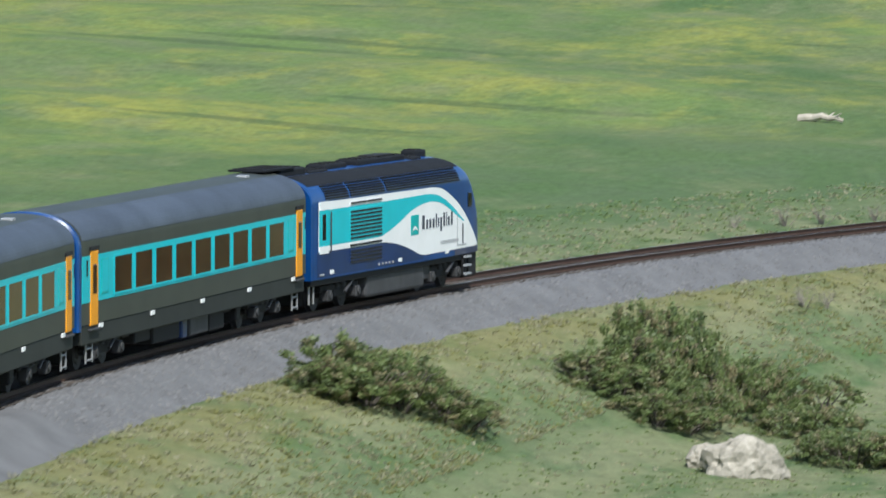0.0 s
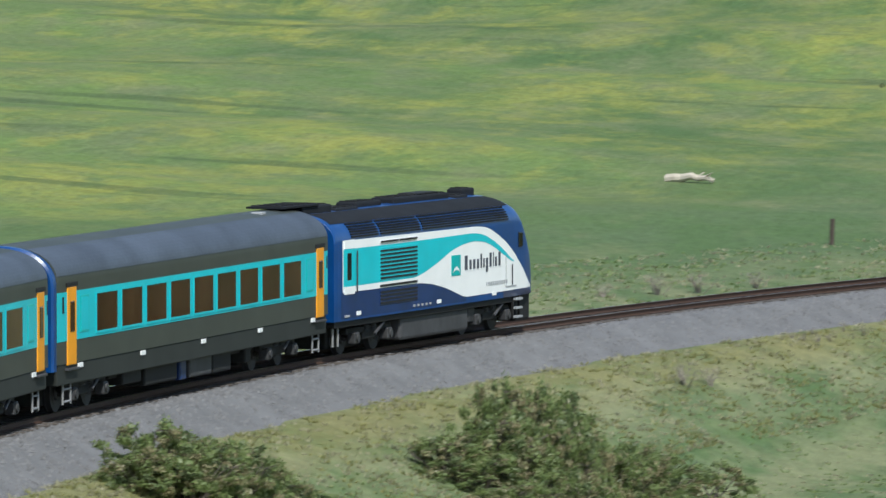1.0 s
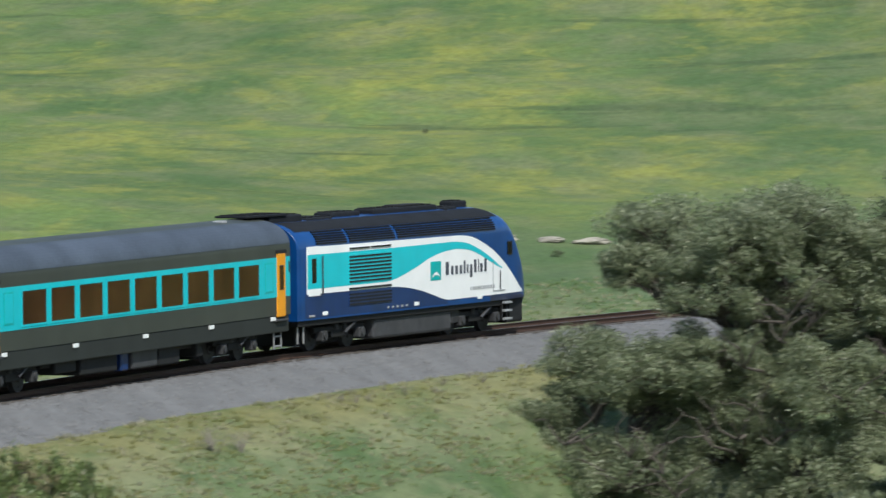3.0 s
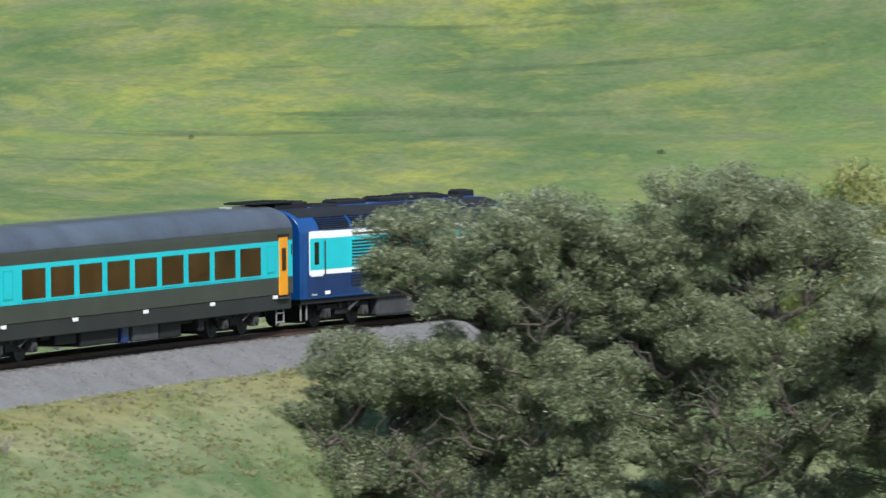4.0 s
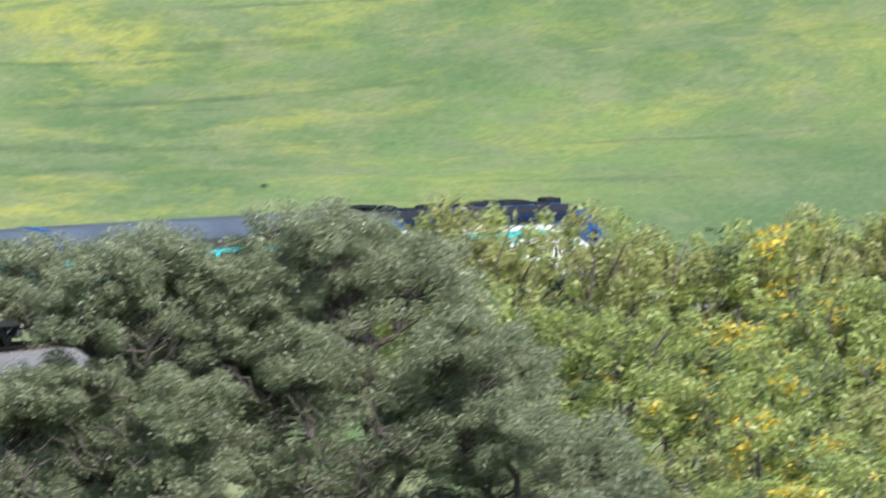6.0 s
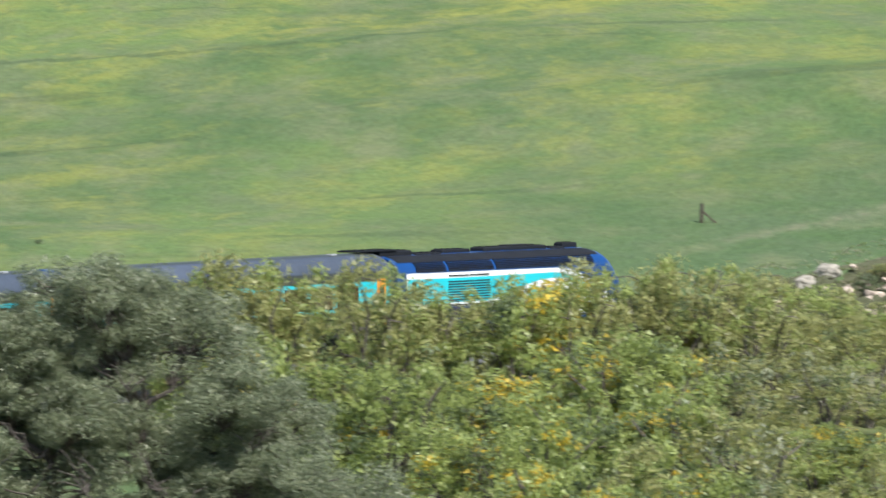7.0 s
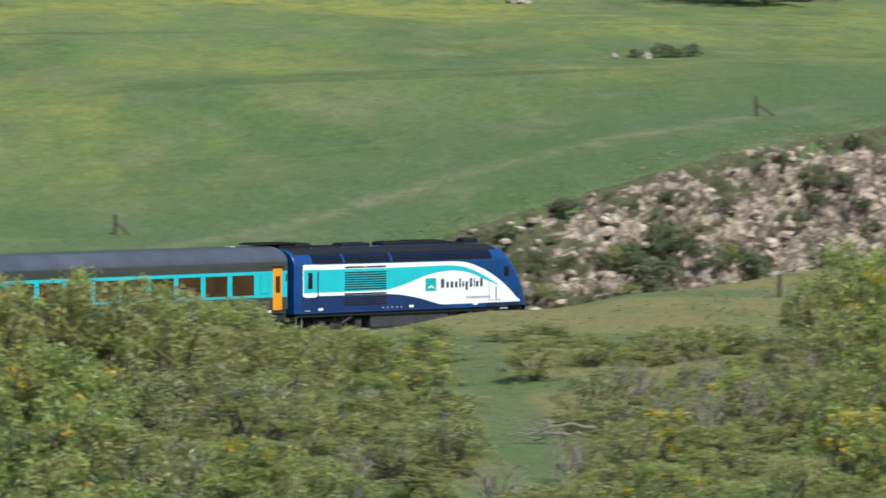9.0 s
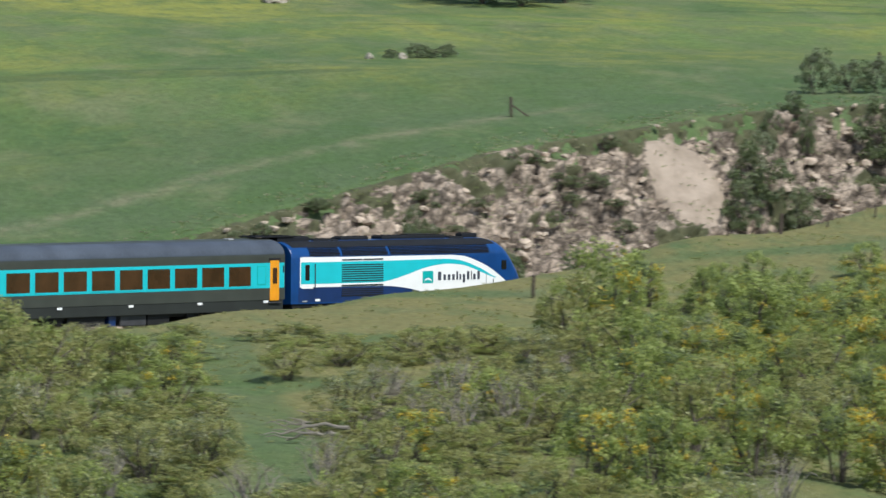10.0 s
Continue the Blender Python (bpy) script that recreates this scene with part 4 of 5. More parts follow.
build_gum("gum_tree", "broad grey-green gum tree with several stems below the line", -7.8, 224.0,
          ((-2.0, 5.5, 1.5, 1.0), (-0.7, 4.5, 1.4, 1.1), (-6.4, 3.4, 1.4, 1.1), (-1.2, 9.9, 1.6, 1.1), (-3.7, 9.9, 1.5, 1.4), (-4.6, 9.2, 0.8, 0.9), (0.1, 10.5, 2.0, 1.0), (-2.1, 8.7, 1.8, 1.2), (0.2, 9.0, 2.0, 1.3), (1.7, 9.5, 1.3, 1.2), (-5.7, 6.2, 1.4, 1.1), (-6.8, 4.2, 1.1, 1.2), (-3.9, 6.0, 1.7, 1.0), (-4.8, 3.1, 1.9, 1.2), (-1.9, 3.8, 1.9, 1.4), (0.8, 3.2, 1.9, 1.5), (1.5, 5.9, 1.7, 1.2), (-0.5, 7.0, 1.4, 0.9), (-2.4, 6.4, 1.5, 1.0), (-3.6, 5.0, 1.6, 1.1), (-2.8, 1.6, 2.3, 1.1), (0.1, 1.6, 2.2, 1.1), (2.2, 8.1, 1.6, 1.1)),
          ((-1.2, 0.0, 7.0, 0.20), (0.1, 0.3, 6.3, 0.17), (-5.2, -0.6, 3.2, 0.12), (1.1, 0.2, 5.5, 0.13)), 11, leaves=320, clumps=44, leaf=(0.14, 0.046))
build_gum("gum_tree", "tall round-crowned grey-green gum tree with dark stems", -0.6, 225.5,
          ((-1.6, 10.3, 1.9, 1.1), (-3.9, 10.0, 1.5, 1.1), (-1.9, 11.3, 2.3, 1.1), (0.1, 11.1, 1.3, 1.0), (-3.6, 8.7, 2.1, 1.5), (-1.0, 9.2, 2.3, 1.5), (1.7, 9.9, 1.9, 1.4), (2.8, 8.1, 1.7, 1.5), (-2.8, 5.8, 2.3, 1.4), (-0.1, 6.2, 2.1, 1.5), (-4.1, 7.1, 1.6, 1.1), (-4.3, 4.2, 1.9, 1.5), (-1.4, 3.6, 2.1, 1.3), (1.3, 4.5, 2.1, 1.5), (2.2, 6.5, 1.8, 1.5), (-2.8, 1.8, 2.3, 1.2), (0.6, 1.8, 2.2, 1.1), (-4.2, 9.6, 1.3, 1.1), (-1.9, 7.4, 1.8, 1.1)),
          ((-4.3, 0.0, 6.9, 0.17), (0.1, 0.3, 7.1, 0.22), (-2.3, -0.5, 4.6, 0.13), (1.9, 0.2, 5.6, 0.16)), 12, leaves=320, clumps=44, leaf=(0.14, 0.046))
build_gum("gum_tree", "low spreading grey-green gum tree beside taller ones", 4.6, 224.5,
          ((-0.8, 6.7, 1.9, 1.5), (0.1, 4.5, 2.1, 1.5), (2.3, 3.4, 2.1, 1.5), (-1.2, 2.5, 2.1, 1.5), (1.2, 1.6, 2.3, 1.2), (3.7, 1.9, 1.7, 1.2), (-2.1, 4.5, 1.6, 1.4), (4.3, 0.7, 1.8, 1.1)),
          ((-0.8, 0.0, 4.6, 0.17), (1.6, 0.2, 3.1, 0.14)), 13, leaves=320, clumps=44, leaf=(0.14, 0.046))


def shrub_meshes(seed, clumps, leaves, leaf, mats, shares, spread=0.62, stems=6, bark=None, size=(0.07, 0.15), lift=0.6):
    """Unit-high shrub: stems, twigs and leaf clumps under an uneven dome. Returns the two meshes."""
    rng = np.random.RandomState(seed)
    bm = bmesh.new()
    knots = []
    for k in range(stems):
        a = rng.uniform(0, 6.28)
        tip = Vector((math.cos(a) * spread * rng.uniform(0.2, 0.8), math.sin(a) * spread * rng.uniform(0.2, 0.8), rng.uniform(0.6, 0.9)))
        knots += add_limb(bm, (math.cos(a) * 0.03, math.sin(a) * 0.03, -0.04), tip, 0.018, 0.006, rng, 4, 0.08, 5)[1:]
    centres, radii = [], []
    for k in range(clumps):
        a, u = rng.uniform(0, 6.28), rng.uniform(0.1, 1.0) ** lift
        reach = spread * math.sqrt(max(0.0, 1 - ((u - 0.42) / 0.62) ** 2)) * (0.75 + 0.25 * math.sin(3 * a + seed))
        q = Vector((math.cos(a), math.sin(a), 0)) * reach * rng.uniform(0.3, 1.0) ** 0.5
        q.z = u * rng.uniform(0.82, 0.98)
        if k % 2:
            add_limb(bm, min(knots, key=lambda p: (p - q).length), q, 0.005, 0.002, rng, 2, 0.1, 3)
        centres.append(q)
        r = rng.uniform(*size)
        radii.append((r, r, r * rng.uniform(0.6, 1.0)))
    stem = bpy.data.meshes.new("woody_base")
    bm.to_mesh(stem)
    bm.free()
    stem.materials.append(bark or M_BARK)
    v, f = leaf_clumps(centres, radii, leaves, leaf[0], leaf[1], rng, 0.05)
    which = np.repeat(rng.choice(len(mats), len(centres), p=shares), leaves)
    stray = rng.rand(len(f)) < 0.25
    which[stray] = rng.choice(len(mats), stray.sum(), p=shares)
    if M_FLOWER in mats:  # blossom in bunches
        bloom = np.repeat(rng.rand(len(centres)) < shares[-1] * 3, leaves)
        which = np.where(bloom & (rng.rand(len(f)) < 0.5), len(mats) - 1, np.where(which == len(mats) - 1, 0, which))
    return stem, quick_mesh("foliage", v, f, mats, which)


def shrub_kind(name, label, group, seed, *args, **kw):
    stem, crown = shrub_meshes(seed, *args, **kw)

    def make(m):
        ob = thing(name, label, "shrub", group=group, at=m)
        part("woody_base", stem, None, ob)
        part("foliage", crown, None, ob)
        return ob
    return make


WATTLES = [shrub_kind("wattle_shrub", "yellow-green wattle shrub with orange-yellow blossom", "wattles on the slope", 20 + k, 58, 66, (0.046, 0.024), [M_WATTLE, M_SCRUB, M_FLOWER], (0.72 - 0.02 * k, 0.25, 0.03 + 0.02 * k), lift=0.85) for k in range(3)]
OLIVES = [shrub_kind("wattle_shrub", "olive brown wattle shrub past its blossom", "wattles on the slope", 24 + k, 62, 64, (0.044, 0.022), [M_OLIVELEAF, M_WATTLE, M_SCRUB], (0.72, 0.2, 0.08), lift=0.85) for k in range(2)]
SCRUBS = [shrub_kind("scrub_bush", "dull olive scrub bush with bare twigs", "scrub on the slope", 30 + k, 56, 46, (0.046, 0.02), [M_OLIVELEAF, M_SCRUB, M_GUMTIP], (0.6, 0.22, 0.18), stems=8) for k in range(2)]
LOW_SCRUB = shrub_kind("scrub_bush", "low dull olive scrub bush in the rough grass", "low scrub", 34, 40, 44, (0.075, 0.034), [M_OLIVELEAF, M_SCRUB, M_WATTLE], (0.62, 0.25, 0.13), stems=4, size=(0.1, 0.2), lift=1.2)
BRAMBLES = [shrub_kind("bramble_bush", "dense dark green bramble mound with rusty tips", "brambles on the bank", 40 + k, 66, 48, (0.066, 0.04), [M_SCRUB, M_TUFT, M_REDTIP], (0.22, 0.56, 0.22), spread=0.95, stems=7, lift=0.8) for k in range(2)]
DARK_BUSHES = [shrub_kind("dark_bush", "dark grey-green bush on the pale cutting", "bushes in the cutting", 50, 50, 60, (0.06, 0.03), [M_SCRUB, M_GUM], (0.6, 0.4), spread=0.6, lift=0.9)]
PASTURE_SHRUB = shrub_kind("pasture_shrub", "grey-green shrub on the open pasture", "shrubs on the pasture", 55, 46, 60, (0.06, 0.03), [M_GUM, M_SCRUB], (0.6, 0.4), lift=0.9)
GUM_SAPLING = shrub_kind("gum_sapling", "grey-green gum sapling below the taller trees", "gum saplings", 70, 60, 80, (0.07, 0.026), [M_GUM, M_GUMTIP], (0.7, 0.3), stems=7)
DEAD_SHRUB = shrub_kind("dry_shrub", "brown leafless dry shrub in the grass", "dry shrubs", 60, 80, 8, (0.04, 0.012), [M_STRAW], (1.0,), spread=0.7, stems=14, bark=M_DEADBARK)


def place(make, x, y, tall, wide, rng, sink=0.05):
    m = pose(x, y, height(x, y) - sink * tall, 0, 0, rng.uniform(0, 360)) @ Matrix.Diagonal((wide, wide, tall, 1))
    return make(m)


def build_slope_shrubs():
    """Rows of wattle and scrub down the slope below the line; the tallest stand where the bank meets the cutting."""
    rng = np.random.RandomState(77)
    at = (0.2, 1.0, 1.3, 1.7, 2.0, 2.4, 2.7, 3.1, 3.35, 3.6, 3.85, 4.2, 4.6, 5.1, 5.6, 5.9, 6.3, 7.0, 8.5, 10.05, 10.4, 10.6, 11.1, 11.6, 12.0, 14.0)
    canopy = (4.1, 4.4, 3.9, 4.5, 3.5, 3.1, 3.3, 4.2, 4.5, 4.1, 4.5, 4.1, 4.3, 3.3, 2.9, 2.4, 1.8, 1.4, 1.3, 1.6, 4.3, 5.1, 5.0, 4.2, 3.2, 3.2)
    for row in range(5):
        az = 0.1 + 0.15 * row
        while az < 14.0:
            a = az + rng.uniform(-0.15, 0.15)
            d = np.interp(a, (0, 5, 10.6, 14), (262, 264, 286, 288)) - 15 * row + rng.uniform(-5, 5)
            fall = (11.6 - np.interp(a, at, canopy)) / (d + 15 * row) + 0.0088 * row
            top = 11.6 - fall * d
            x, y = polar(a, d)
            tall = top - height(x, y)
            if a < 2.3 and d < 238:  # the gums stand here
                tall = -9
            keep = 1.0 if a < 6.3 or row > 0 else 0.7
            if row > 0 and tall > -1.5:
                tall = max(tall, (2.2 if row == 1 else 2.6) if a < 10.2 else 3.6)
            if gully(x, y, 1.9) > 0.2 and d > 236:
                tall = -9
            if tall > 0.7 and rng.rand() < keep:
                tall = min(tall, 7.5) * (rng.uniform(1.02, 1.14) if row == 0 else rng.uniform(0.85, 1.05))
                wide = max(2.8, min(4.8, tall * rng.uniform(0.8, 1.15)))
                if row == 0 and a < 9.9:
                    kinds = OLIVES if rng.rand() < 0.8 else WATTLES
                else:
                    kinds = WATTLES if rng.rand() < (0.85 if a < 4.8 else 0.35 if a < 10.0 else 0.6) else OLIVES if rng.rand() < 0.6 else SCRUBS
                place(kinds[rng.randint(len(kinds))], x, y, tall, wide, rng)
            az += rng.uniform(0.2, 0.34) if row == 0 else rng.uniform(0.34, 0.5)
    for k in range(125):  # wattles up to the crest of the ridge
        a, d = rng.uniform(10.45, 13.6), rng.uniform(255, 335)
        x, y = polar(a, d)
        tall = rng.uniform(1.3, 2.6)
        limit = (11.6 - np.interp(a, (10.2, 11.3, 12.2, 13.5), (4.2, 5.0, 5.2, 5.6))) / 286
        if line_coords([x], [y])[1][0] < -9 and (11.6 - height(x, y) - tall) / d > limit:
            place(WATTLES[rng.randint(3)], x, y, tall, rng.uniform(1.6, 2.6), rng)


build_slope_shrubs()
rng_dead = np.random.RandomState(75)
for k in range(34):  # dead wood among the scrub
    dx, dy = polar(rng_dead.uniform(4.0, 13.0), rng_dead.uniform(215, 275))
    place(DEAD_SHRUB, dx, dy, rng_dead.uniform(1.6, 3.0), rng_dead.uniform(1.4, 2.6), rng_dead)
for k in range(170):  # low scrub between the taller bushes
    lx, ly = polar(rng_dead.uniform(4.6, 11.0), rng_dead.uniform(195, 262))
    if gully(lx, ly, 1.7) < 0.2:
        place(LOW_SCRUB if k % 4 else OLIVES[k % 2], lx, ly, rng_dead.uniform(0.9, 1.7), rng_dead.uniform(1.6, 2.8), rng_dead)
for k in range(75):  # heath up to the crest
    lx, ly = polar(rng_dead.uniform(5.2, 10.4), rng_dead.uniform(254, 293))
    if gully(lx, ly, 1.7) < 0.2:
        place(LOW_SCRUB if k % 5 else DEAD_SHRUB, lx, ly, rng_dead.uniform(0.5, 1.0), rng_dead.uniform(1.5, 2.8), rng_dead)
rng_under = np.random.RandomState(76)
for k in range(14):  # saplings below the gums
    ux, uy = rng_under.uniform(-11.0, 9.0), rng_under.uniform(212, 221)
    place(GUM_SAPLING, ux, uy, rng_under.uniform(2.0, 3.3), rng_under.uniform(1.7, 2.4), rng_under)


def build_bank_shrubs():
    rng = np.random.RandomState(78)
    for x, y, tall in ((-30.1, 158.2, 1.0), (-29.5, 159.0, 1.5), (-28.8, 160.5, 1.45), (-28.1, 162.0, 1.0), (-27.5, 163.4, 0.5), (-25.6, 176.6, 1.1), (-24.4, 177.5, 2.0), (-23.8, 180.0, 2.5), (-23.2, 178.5, 2.3),
                       (-22.6, 181.5, 1.8), (-21.8, 184.0, 1.5), (-23.2, 174.8, 1.0), (-22.2, 176.8, 1.3), (-21.2, 187.0, 1.1), (-20.0, 181.5, 0.9), (-18.2, 173.5, 1.0), (-16.8, 172.0, 1.1)):
        for k in range(4):
            u, v = rng.normal(size=2) * 0.5
            place(BRAMBLES[rng.randint(2)], x + u, y + v, tall * rng.uniform(0.85, 1.2), rng.uniform(1.2, 1.8), rng)
    for x, y, tall, wide in ((-22.6, 203.0, 0.85, 1.0), (-22.0, 204.5, 0.7, 0.9), (-27.0, 234.5, 0.9, 1.2), (-25.8, 236.5, 0.8, 1.3), (-28.6, 232.0, 0.6, 0.8), (-24.2, 240.0, 0.7, 1.0)):
        place(DEAD_SHRUB, x, y, tall, wide, rng)
    for k in range(12):
        s = rng.uniform(48, 64)
        x, y = line_point(s, -rng.uniform(3.9, 4.8))
        place(DEAD_SHRUB, x, y, rng.uniform(0.2, 0.4), rng.uniform(0.3, 0.5), rng)
    for s, w, tall, wide in ((219.5, 8.4, 4.0, 3.4), (217.5, 7.4, 2.6, 2.2), (221.5, 7.2, 2.4, 2.0), (224.5, 10.2, 2.6, 1.3), (222.8, 11.0, 1.5, 1.2), (229.5, 9.8, 3.8, 3.2), (232, 10.4, 3.4, 3.2), (196, 9.0, 1.6, 1.5), (192.5, 7.6, 1.5, 1.7), (187.0, 8.4, 1.2, 1.3),
                             (174, 7.2, 1.9, 2.6), (177, 7.0, 1.6, 2.2), (212, 11.4, 0.8, 1.2), (181, 9.8, 1.0, 2.0), (170, 9.2, 0.9, 1.6), (225, 11.8, 1.3, 1.6), (234, 11.6, 1.8, 2.4)):
        x, y = line_point(s, w)
        place(DARK_BUSHES[0], x, y, tall, wide, rng)
    for k in range(44):  # brush at the foot of the rock
        s = rng.uniform(172, 200)
        x, y = line_point(s, rng.uniform(4.6, 9.4))
        place(DARK_BUSHES[0] if k % 3 else LOW_SCRUB, x, y, rng.uniform(0.8, 1.5), rng.uniform(1.2, 2.2), rng)
    for k in range(75):
        s, w = rng.uniform(150, 238), rng.uniform(5.5, 11.6)
        if abs(s - 215) < 4:  # the slab stays bare
            s += 9
        x, y = line_point(s, w)
        place(LOW_SCRUB if s < 175 else DARK_BUSHES[0], x, y, rng.uniform(0.35, 0.8), rng.uniform(0.8, 1.7), rng)


build_bank_shrubs()
rng_far = np.random.RandomState(79)
for fx, fy, ft, fw in ((81.2, 371.9, 2.7, 2.2), (83.4, 372.6, 2.0, 2.4), (85.0, 373.0, 2.2, 2.2)):
    place(PASTURE_SHRUB, fx, fy, ft, fw, rng_far)
for fx, fy, ft, fw in ((63.6, 400.5, 0.9, 1.7), (62.0, 400.0, 0.6, 1.2), (65.4, 401.0, 0.8, 1.6), (64.4, 400.2, 0.6, 1.4)):
    place(PASTURE_SHRUB, fx, fy, ft, fw, rng_far)
for k, (fx, fy) in enumerate(((76.0, 452.0), (78.2, 449.5), (81.8, 453.0), (73.0, 456.0))):
    build_gum("paddock_tree", "dark green paddock tree on the rise", fx, fy, ((0, 4.2, 3.0, 2.3), (1.3, 3.0, 2.3, 1.8), (-1.4, 3.0, 2.4, 1.9), (0.2, 1.6, 2.7, 1.5)),
              ((0.1, 0, 2.6, 0.2), (0.5, 0.1, 2.2, 0.14)), 90 + k, leaves=90, clumps=14, leaf=(0.3, 0.11), mats=[M_SCRUB, M_GUM])


for k in range(5):  # thistles dotted over the pasture
    tx, ty = line_point(rng_far.uniform(20, 190), rng_far.uniform(22, 75))
    place(PASTURE_SHRUB, float(tx), float(ty), rng_far.uniform(0.2, 0.3), rng_far.uniform(0.3, 0.6), rng_far)


# ---- grass ----
def tufts(name, label, s0, s1, w0, w1, n, blades, tall, mats, shares, seed, thin=0.035, dense=None):
    """Grass tufts over a stretch beside the line, one object."""
    rng = np.random.RandomState(seed)
    s, w = rng.uniform(s0, s1, n), rng.uniform(w0, w1, n)
    if dense is not None:
        w = w0 + (w1 - w0) * rng.rand(n) ** dense
    x, y = line_point(s, w)
    hold = waves(x, y, 5.0, seed) + rng.uniform(-0.9, 0.9, n) > -0.35
    x, y = x[hold], y[hold]
    z = ground_z(x, y)
    n = len(x)
    base = np.repeat(np.stack([x, y, z], axis=1), blades, axis=0)
    m = len(base)
    size = np.repeat(rng.uniform(0.55, 1.3, n), blades)
    a = rng.uniform(0, 6.28, m)
    d = np.stack([np.cos(a), np.sin(a), np.zeros(m)], axis=1)
    p = base + d * rng.uniform(0, 0.16, m)[:, None]
    side = np.stack([-np.sin(a), np.cos(a), np.zeros(m)], axis=1) * thin
    h = (tall * size * rng.uniform(0.6, 1.2, m))[:, None]
    tip = p + d * h * rng.uniform(0.5, 1.7, m)[:, None] + np.array([0, 0, 1.0]) * h
    v = np.stack([p - side, p + side, tip], axis=1).reshape(-1, 3)
    f = np.arange(m * 3).reshape(-1, 3)
    kind_of = np.repeat(rng.choice(len(mats), n, p=shares), blades)
    return tagged(new(name, quick_mesh(name, v, f, mats, kind_of)), label, "grass", kind="stuff")


tufts("dry_grass", "pale dry grass beside the ballast", -60, 120, -9.0, -3.4, 13000, 6, 0.11, [M_STRAW, M_OLIVETUFT], (0.5, 0.5), 1, thin=0.028, dense=1.5)
tufts("bank_grass", "green grass tufts on the bank", -50, 110, -26.0, -6.0, 11000, 6, 0.07, [M_TUFT, M_STRAW], (0.65, 0.35), 2, thin=0.03)
tufts("ridge_grass", "olive dry grass on the ridge before the cutting", 60, 235, -60.0, -6.0, 10000, 6, 0.075, [M_OLIVETUFT, M_TUFT], (0.85, 0.15), 3, thin=0.04)
tufts("verge_grass", "mixed grass on the verge behind the track", 20, 245, 4.2, 16.0, 12000, 5, 0.11, [M_TUFT, M_STRAW], (0.55, 0.45), 4, thin=0.035)


# ---- rocks, logs and fences ----
def stone_mesh(seed, squash=0.7):
    rng = np.random.RandomState(seed)
    bm = bmesh.new()
    bmesh.ops.create_icosphere(bm, subdivisions=1, radius=1.0)
    for v in bm.verts:
        blocky = v.co.lerp(v.co / max(abs(c) for c in v.co), 0.65)
        v.co = Vector((blocky.x * rng.uniform(0.7, 1.15), blocky.y * rng.uniform(0.7, 1.15), blocky.z * rng.uniform(0.7, 1.15) * squash))
    me = bpy.data.meshes.new("rock")
    bm.to_mesh(me)
    bm.free()
    me.materials.append(M_ROCKLIGHT)
    return me


STONES = [stone_mesh(k, 0.55 + 0.1 * k) for k in range(4)]


def build_boulder(x, y, w, h, seed, label="pale weathered boulder in the grass"):
    """A boulder with facets and cracks."""
    bm = bmesh.new()
    bmesh.ops.create_icosphere(bm, subdivisions=4, radius=1.0)
    shift = Vector((seed * 3.1, 0, 0))
    for v in bm.verts:
        n = noise.fractal(v.co * 1.3 + shift, 1.0, 2.0, 4) * 0.3 + abs(noise.noise(v.co * 4 + shift)) * 0.12
        c = v.co * (1 + n)
        v.co = Vector((c.x * w, c.y * w * 0.6, c.z * h))
    me = bpy.data.meshes.new("boulder")
    bm.to_mesh(me)
    bm.free()
    me.materials.append(M_BOULDER)
    ob = tagged(new("boulder", me), label, "rock", group="boulders")
    ob.matrix_world = pose(x, y, height(x, y) + h * 0.25, 0, 0, seed * 40)
    return ob


build_boulder(-20.05, 167.2, 1.2, 0.85, 1)
build_boulder(-21.3, 168.2, 0.7, 0.5, 2)
for k, (bx, by, bw, bh) in enumerate(((-22.3, 291.2, 1.15, 0.28), (-21.0, 290.6, 0.8, 0.18), (-19.1, 291.3, 0.9, 0.14), (-23.2, 290.0, 0.5, 0.14), (-16.2, 306.5, 0.8, 0.25), (-17.5, 291.2, 0.8, 0.18), (62.6, 399.6, 0.4, 0.25), (60.6, 399.4, 0.3, 0.25), (31.8, 328.0, 0.6, 0.4), (30.6, 326.0, 0.5, 0.35), (62.3, 452.0, 1.2, 0.4))):
    build_boulder(bx, by, bw, bh, 5 + k, "low pale rock in the pasture")


def build_log(x, y, length, turn, seed):
    rng = np.random.RandomState(seed)
    log = thing("fallen_log", "bleached fallen log in the pasture", "log", at=pose(x, y, height(x, y) + 0.08, 0, 0, turn))
    bm = bmesh.new()
    add_limb(bm, (-length / 2, 0, 0.05), (length / 2, 0, 0), 0.22, 0.09, rng, 6, 0.03, 9)
    part("log_trunk", bm, M_LOG, log)
    for k in range(2):
        bm = bmesh.new()
        add_limb(bm, (length * (0.1 + 0.2 * k), 0, 0.05), (length * (0.25 + 0.25 * k), 0.3 - 0.5 * k, 0.35), 0.06, 0.02, rng, 3, 0.1, 6)
        part("branch_stub", bm, M_LOG, log)
    return log


build_log(-32.0, 289.4, 2.1, -14, 1)


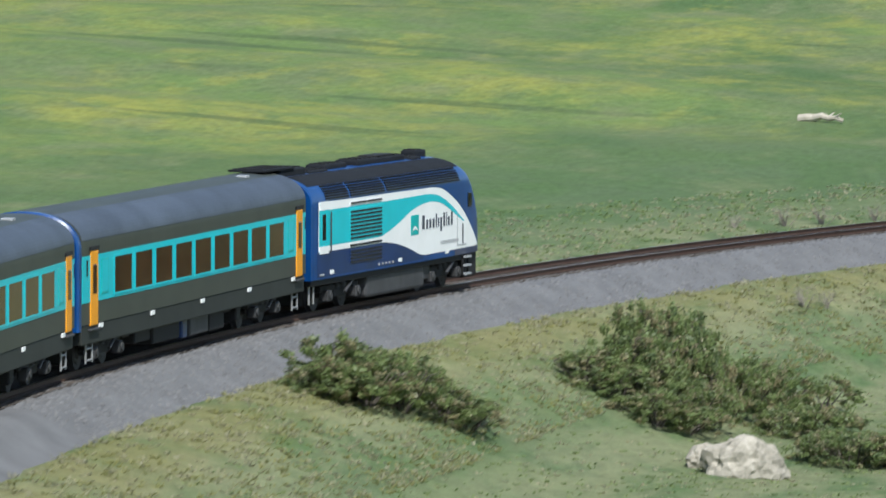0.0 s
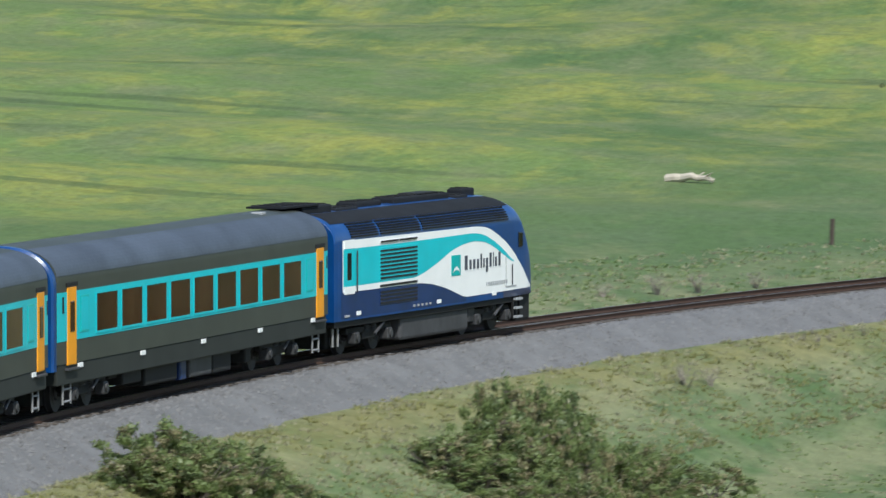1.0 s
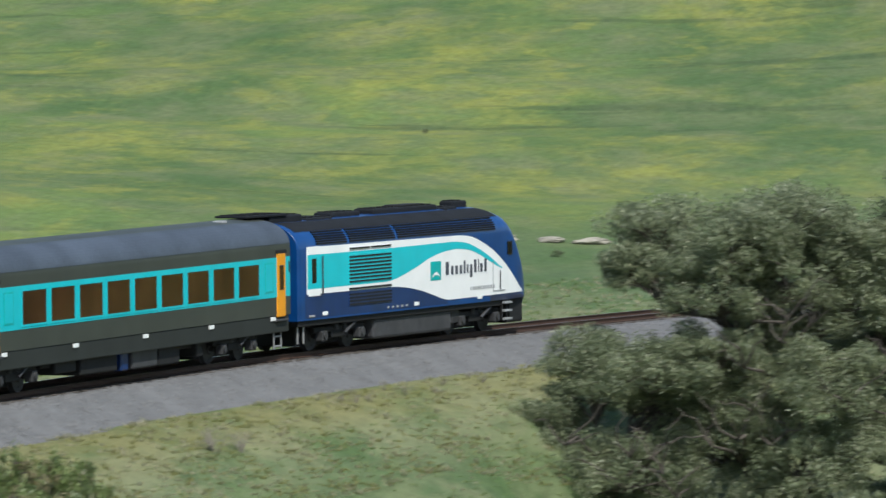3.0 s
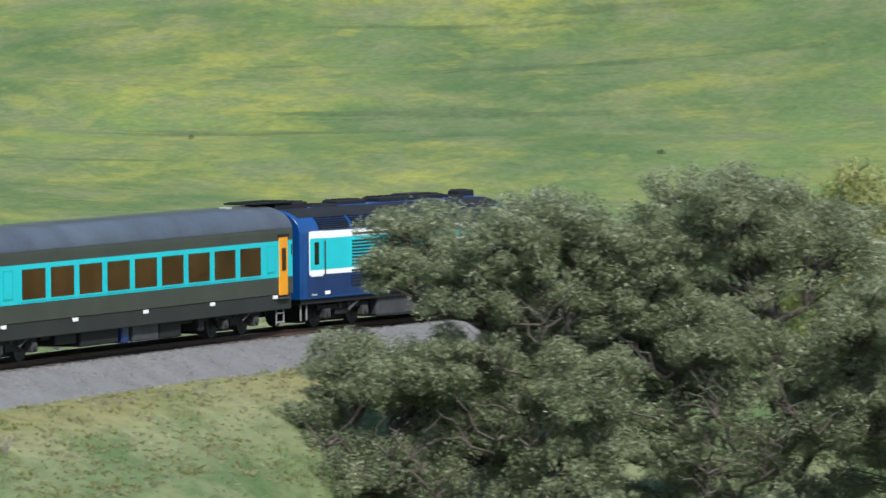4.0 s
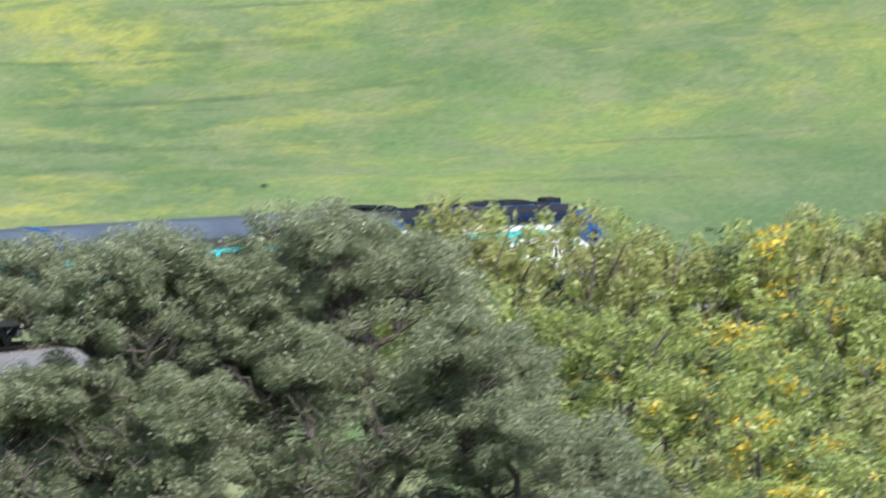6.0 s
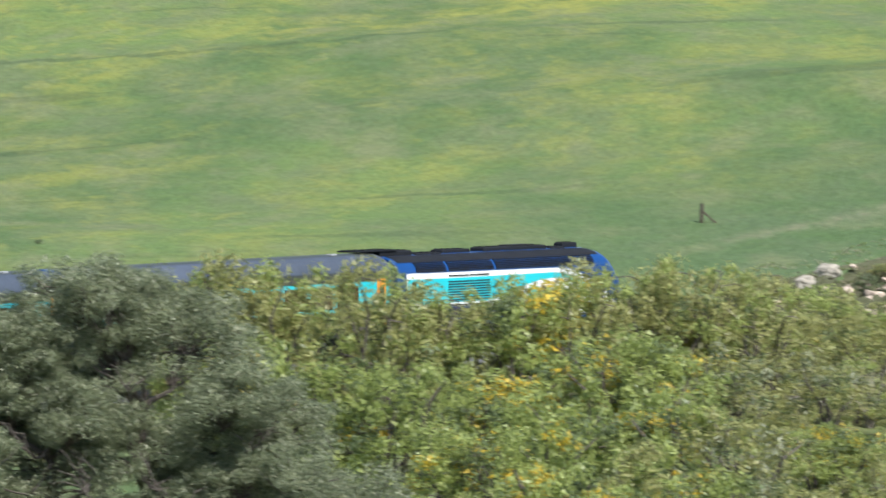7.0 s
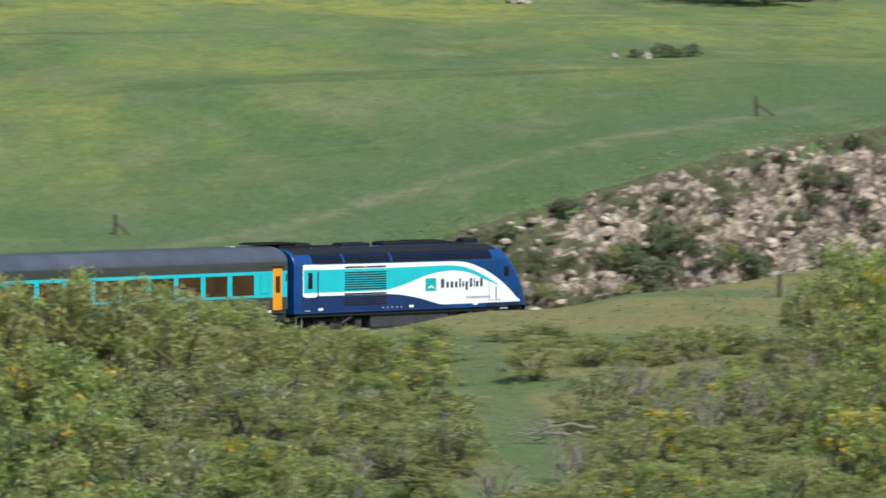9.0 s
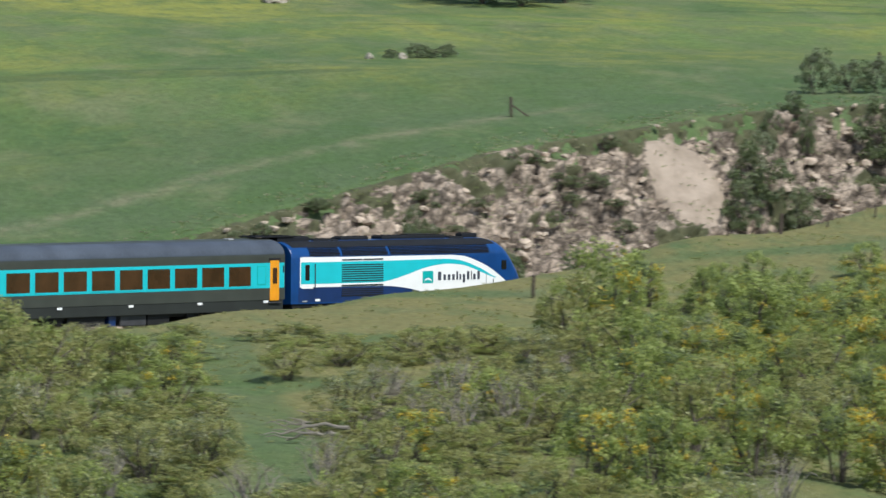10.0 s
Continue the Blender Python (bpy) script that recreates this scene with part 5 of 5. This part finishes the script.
def build_fallen_branch(x, y, length, turn, seed):
    """A dead bough lying on the slope, its side branches sticking up."""
    rng = np.random.RandomState(seed)
    bough = thing("fallen_branch", "grey dead branch lying in the rough grass", "branch", group="fallen branches", at=pose(x, y, height(x, y) + 0.12, 0, -14, turn))
    bm = bmesh.new()
    spine = add_limb(bm, (-length / 2, 0, 0.35), (length / 2, 0, 0), 0.035, 0.08, rng, 6, 0.05, 7)
    part("main_stem", bm, M_DEADBARK, bough)
    for k in range(5):
        a = spine[rng.randint(0, 5)]
        tip = a + Vector((-rng.uniform(0.5, 1.1), rng.uniform(-0.5, 0.5), rng.uniform(0.1, 0.6)))
        bm = bmesh.new()
        add_limb(bm, a, tip, 0.03, 0.012, rng, 3, 0.1, 5)
        part("side_branch", bm, M_DEADBARK, bough)
    return bough


for k, (fx, fy, fl, ft) in enumerate(((36.2, 251.0, 2.6, -25), (35.9, 249.3, 2.2, -35), (36.9, 253.6, 2.0, -15), (38.2, 256.0, 1.8, -40))):
    build_fallen_branch(fx, fy, fl, ft, 120 + k)


def build_post(x, y, tall, brace=0.0, thick=0.075, seed=0):
    rng = np.random.RandomState(seed)
    post = thing("fence_post", "dark weathered strainer post with a brace" if brace else "dark weathered fence post in the grass", "fence post", group="fence posts", at=pose(x, y, height(x, y), rng.uniform(-3, 3), rng.uniform(-3, 3)))
    bm = bmesh.new()
    add_limb(bm, (0, 0, -0.2), (0.02, 0, tall), thick, thick * 0.9, rng, 4, 0.006, 8)
    part("post", bm, M_POST, post)
    if brace:
        bm = bmesh.new()
        add_rod(bm, (0.05, 0, tall * 0.6), (brace, -0.3, 0.0), 0.045, 0.045, 7)
        part("brace", bm, M_POST, post)
    return post


for k, (px, py, pt, pb, pw) in enumerate(((-23.55, 261.3, 0.98, 0, 0.1), (27.15, 345.1, 0.98, 0.7, 0.1), (62.95, 364.2, 1.07, 0.85, 0.09), (89.2, 391.4, 0.95, -0.7, 0.09), (54.2, 307.5, 1.02, 0, 0.09), (69.6, 326.3, 1.0, 0, 0.09),
                                          (66.6, 324.4, 0.5, 0, 0.04), (72.3, 328.1, 0.74, 0, 0.05), (75.0, 329.6, 0.7, 0, 0.05)
                                          )):
    build_post(px, py, pt, pb, pw, k)


def build_rock_face():
    """The pale rock side of the cutting, with loose blocks standing proud."""
    stations, levels = np.arange(158, 250.1, 0.17), np.linspace(4.3, 12.6, 84)
    S, L = np.meshgrid(stations, levels, indexing="ij")
    x, y = line_point(S.ravel(), L.ravel())
    z = ground_z(x, y)
    edge = np.minimum(smooth(S.ravel(), 158, 168), 1 - smooth(S.ravel(), 245, 250)) * smooth(L.ravel(), 4.3, 5.2) * (1 - smooth(L.ravel(), 11.3, 12.6))
    th = np.interp(S.ravel(), CHAIN, LINE_TH)
    bare = 1 - smooth(np.hypot((S.ravel() - 215.6) / 2.6, (L.ravel() - 9.6) / 2.3), 0.75, 1.0)  # one smooth slab
    verts = []
    for k in range(len(x)):
        p = Vector((x[k], y[k], z[k]))
        q = Vector((p.x, p.y, p.z * 0.7))
        blocks = noise.voronoi(q * 0.9 + Vector((noise.noise(q), noise.noise(q * 1.1), 0)) * 0.5)[0]
        chips = noise.voronoi(q * 2.1)[0]
        n = noise.fractal(p * 0.35, 0.8, 2.1, 5) * 0.8 + (blocks[1] - blocks[0] - 0.3) * 1.4 + (chips[1] - chips[0] - 0.3) * 0.7 + noise.noise(p * 3.5) * 0.2
        n = (n - 0.1) * edge[k] * (1 - 0.85 * bare[k]) - 0.06 * (1 - edge[k])
        verts.append((p.x + math.sin(th[k]) * n * 0.75, p.y - math.cos(th[k]) * n * 0.75, p.z + n * 0.55))
    nl = len(levels)
    i, k = np.meshgrid(np.arange(len(stations) - 1), np.arange(nl - 1), indexing="ij")
    a = (i * nl + k).ravel()
    faces = np.stack([a, a + nl, a + nl + 1, a + 1], axis=1)
    rng = np.random.RandomState(6)
    wild = waves(x, y, 6.0, 21) + waves(x, y, 2.0, 22) * 0.8
    cover = smooth(wild + (0.9 - 1.8 * edge) + 2.0 * (1 - smooth(S.ravel(), 168, 202)) + 0.7 * smooth(L.ravel(), 9.5, 12.0), -0.65, 0.4) * (1 - bare)
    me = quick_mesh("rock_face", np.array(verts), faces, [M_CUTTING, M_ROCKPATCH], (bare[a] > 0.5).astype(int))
    me.attributes.new("cover", "FLOAT", "POINT").data.foreach_set("value", cover.astype(np.float32))
    face = tagged(new("rock_face", me), "pale beige broken rock side of a railway cutting with grassy ledges", "rock face", kind="structure")
    for k in range(280):
        s, w = rng.uniform(163, 240), rng.uniform(5.2, 12.0)
        if math.hypot((s - 215.6) / 2.6, (w - 9.6) / 2.3) < 1:
            w = 5.4
        px, py = line_point(s, w)
        ob = new("rock", STONES[k % 4])
        ob.parent = face
        r = rng.uniform(0.1, 0.4) * (0.7 if w > 11 else 1.0)
        ob.matrix_world = pose(px, py, height(px, py) + r * 0.2, rng.uniform(-25, 25), rng.uniform(-25, 25), rng.uniform(0, 360)) @ Matrix.Diagonal((r, r, r, 1))


build_rock_face()

# ---- sleepers ----
bm = box(-0.125, 0.125, -1.22, 1.22, -0.31, -0.165, 0.012)
SLEEPER = bpy.data.meshes.new("sleeper")
bm.to_mesh(SLEEPER)
bm.free()
SLEEPER.materials.append(M_SLEEPER)
for k in range(300):
    s = -34 + k * 0.72
    x, y = line_point(s)
    ob = new("sleeper", SLEEPER)
    ob.parent = TRACK
    ob.matrix_world = pose(float(x), float(y), random.uniform(-0.012, 0.006), 0, 0, math.degrees(float(np.interp(s, CHAIN, LINE_TH))) + random.uniform(-1.5, 1.5))
far_sleepers = bmesh.new()
for k in range(60):
    s = (-58 + k * 0.72) if k < 33 else 182.5 + (k - 33) * 1.44
    x, y = line_point(s)
    grown = add_box(bmesh.new(), -0.125, 0.125, -1.22, 1.22, -0.31, -0.165)
    grown.transform(pose(float(x), float(y), 0, 0, 0, math.degrees(float(np.interp(s, CHAIN, LINE_TH)))))
    piece = bpy.data.meshes.new("piece")
    grown.to_mesh(piece)
    grown.free()
    far_sleepers.from_mesh(piece)
    bpy.data.meshes.remove(piece)
tagged(part("sleeper_row", far_sleepers, M_SLEEPER, TRACK), kind="stuff")


# ---- what moves ----
def motions():
    times = [k * 0.25 for k in range(41)]
    walk(POWER_CAR, [(t, car_pose(run(t), 3.4, 13.3)) for t in times])
    for i, coach in enumerate(COACHES):
        walk(coach, [(t, car_pose(run(t) - 0.2 - PITCH * i, -20.7, -4.2)) for t in times])
    for ob, (x, y, z) in WHEELS:
        walk(ob, [(k / 30, pose(x, y, z, 0, math.degrees(run(k / 30) / 0.46) % 360.0)) for k in range(301)])


motions()
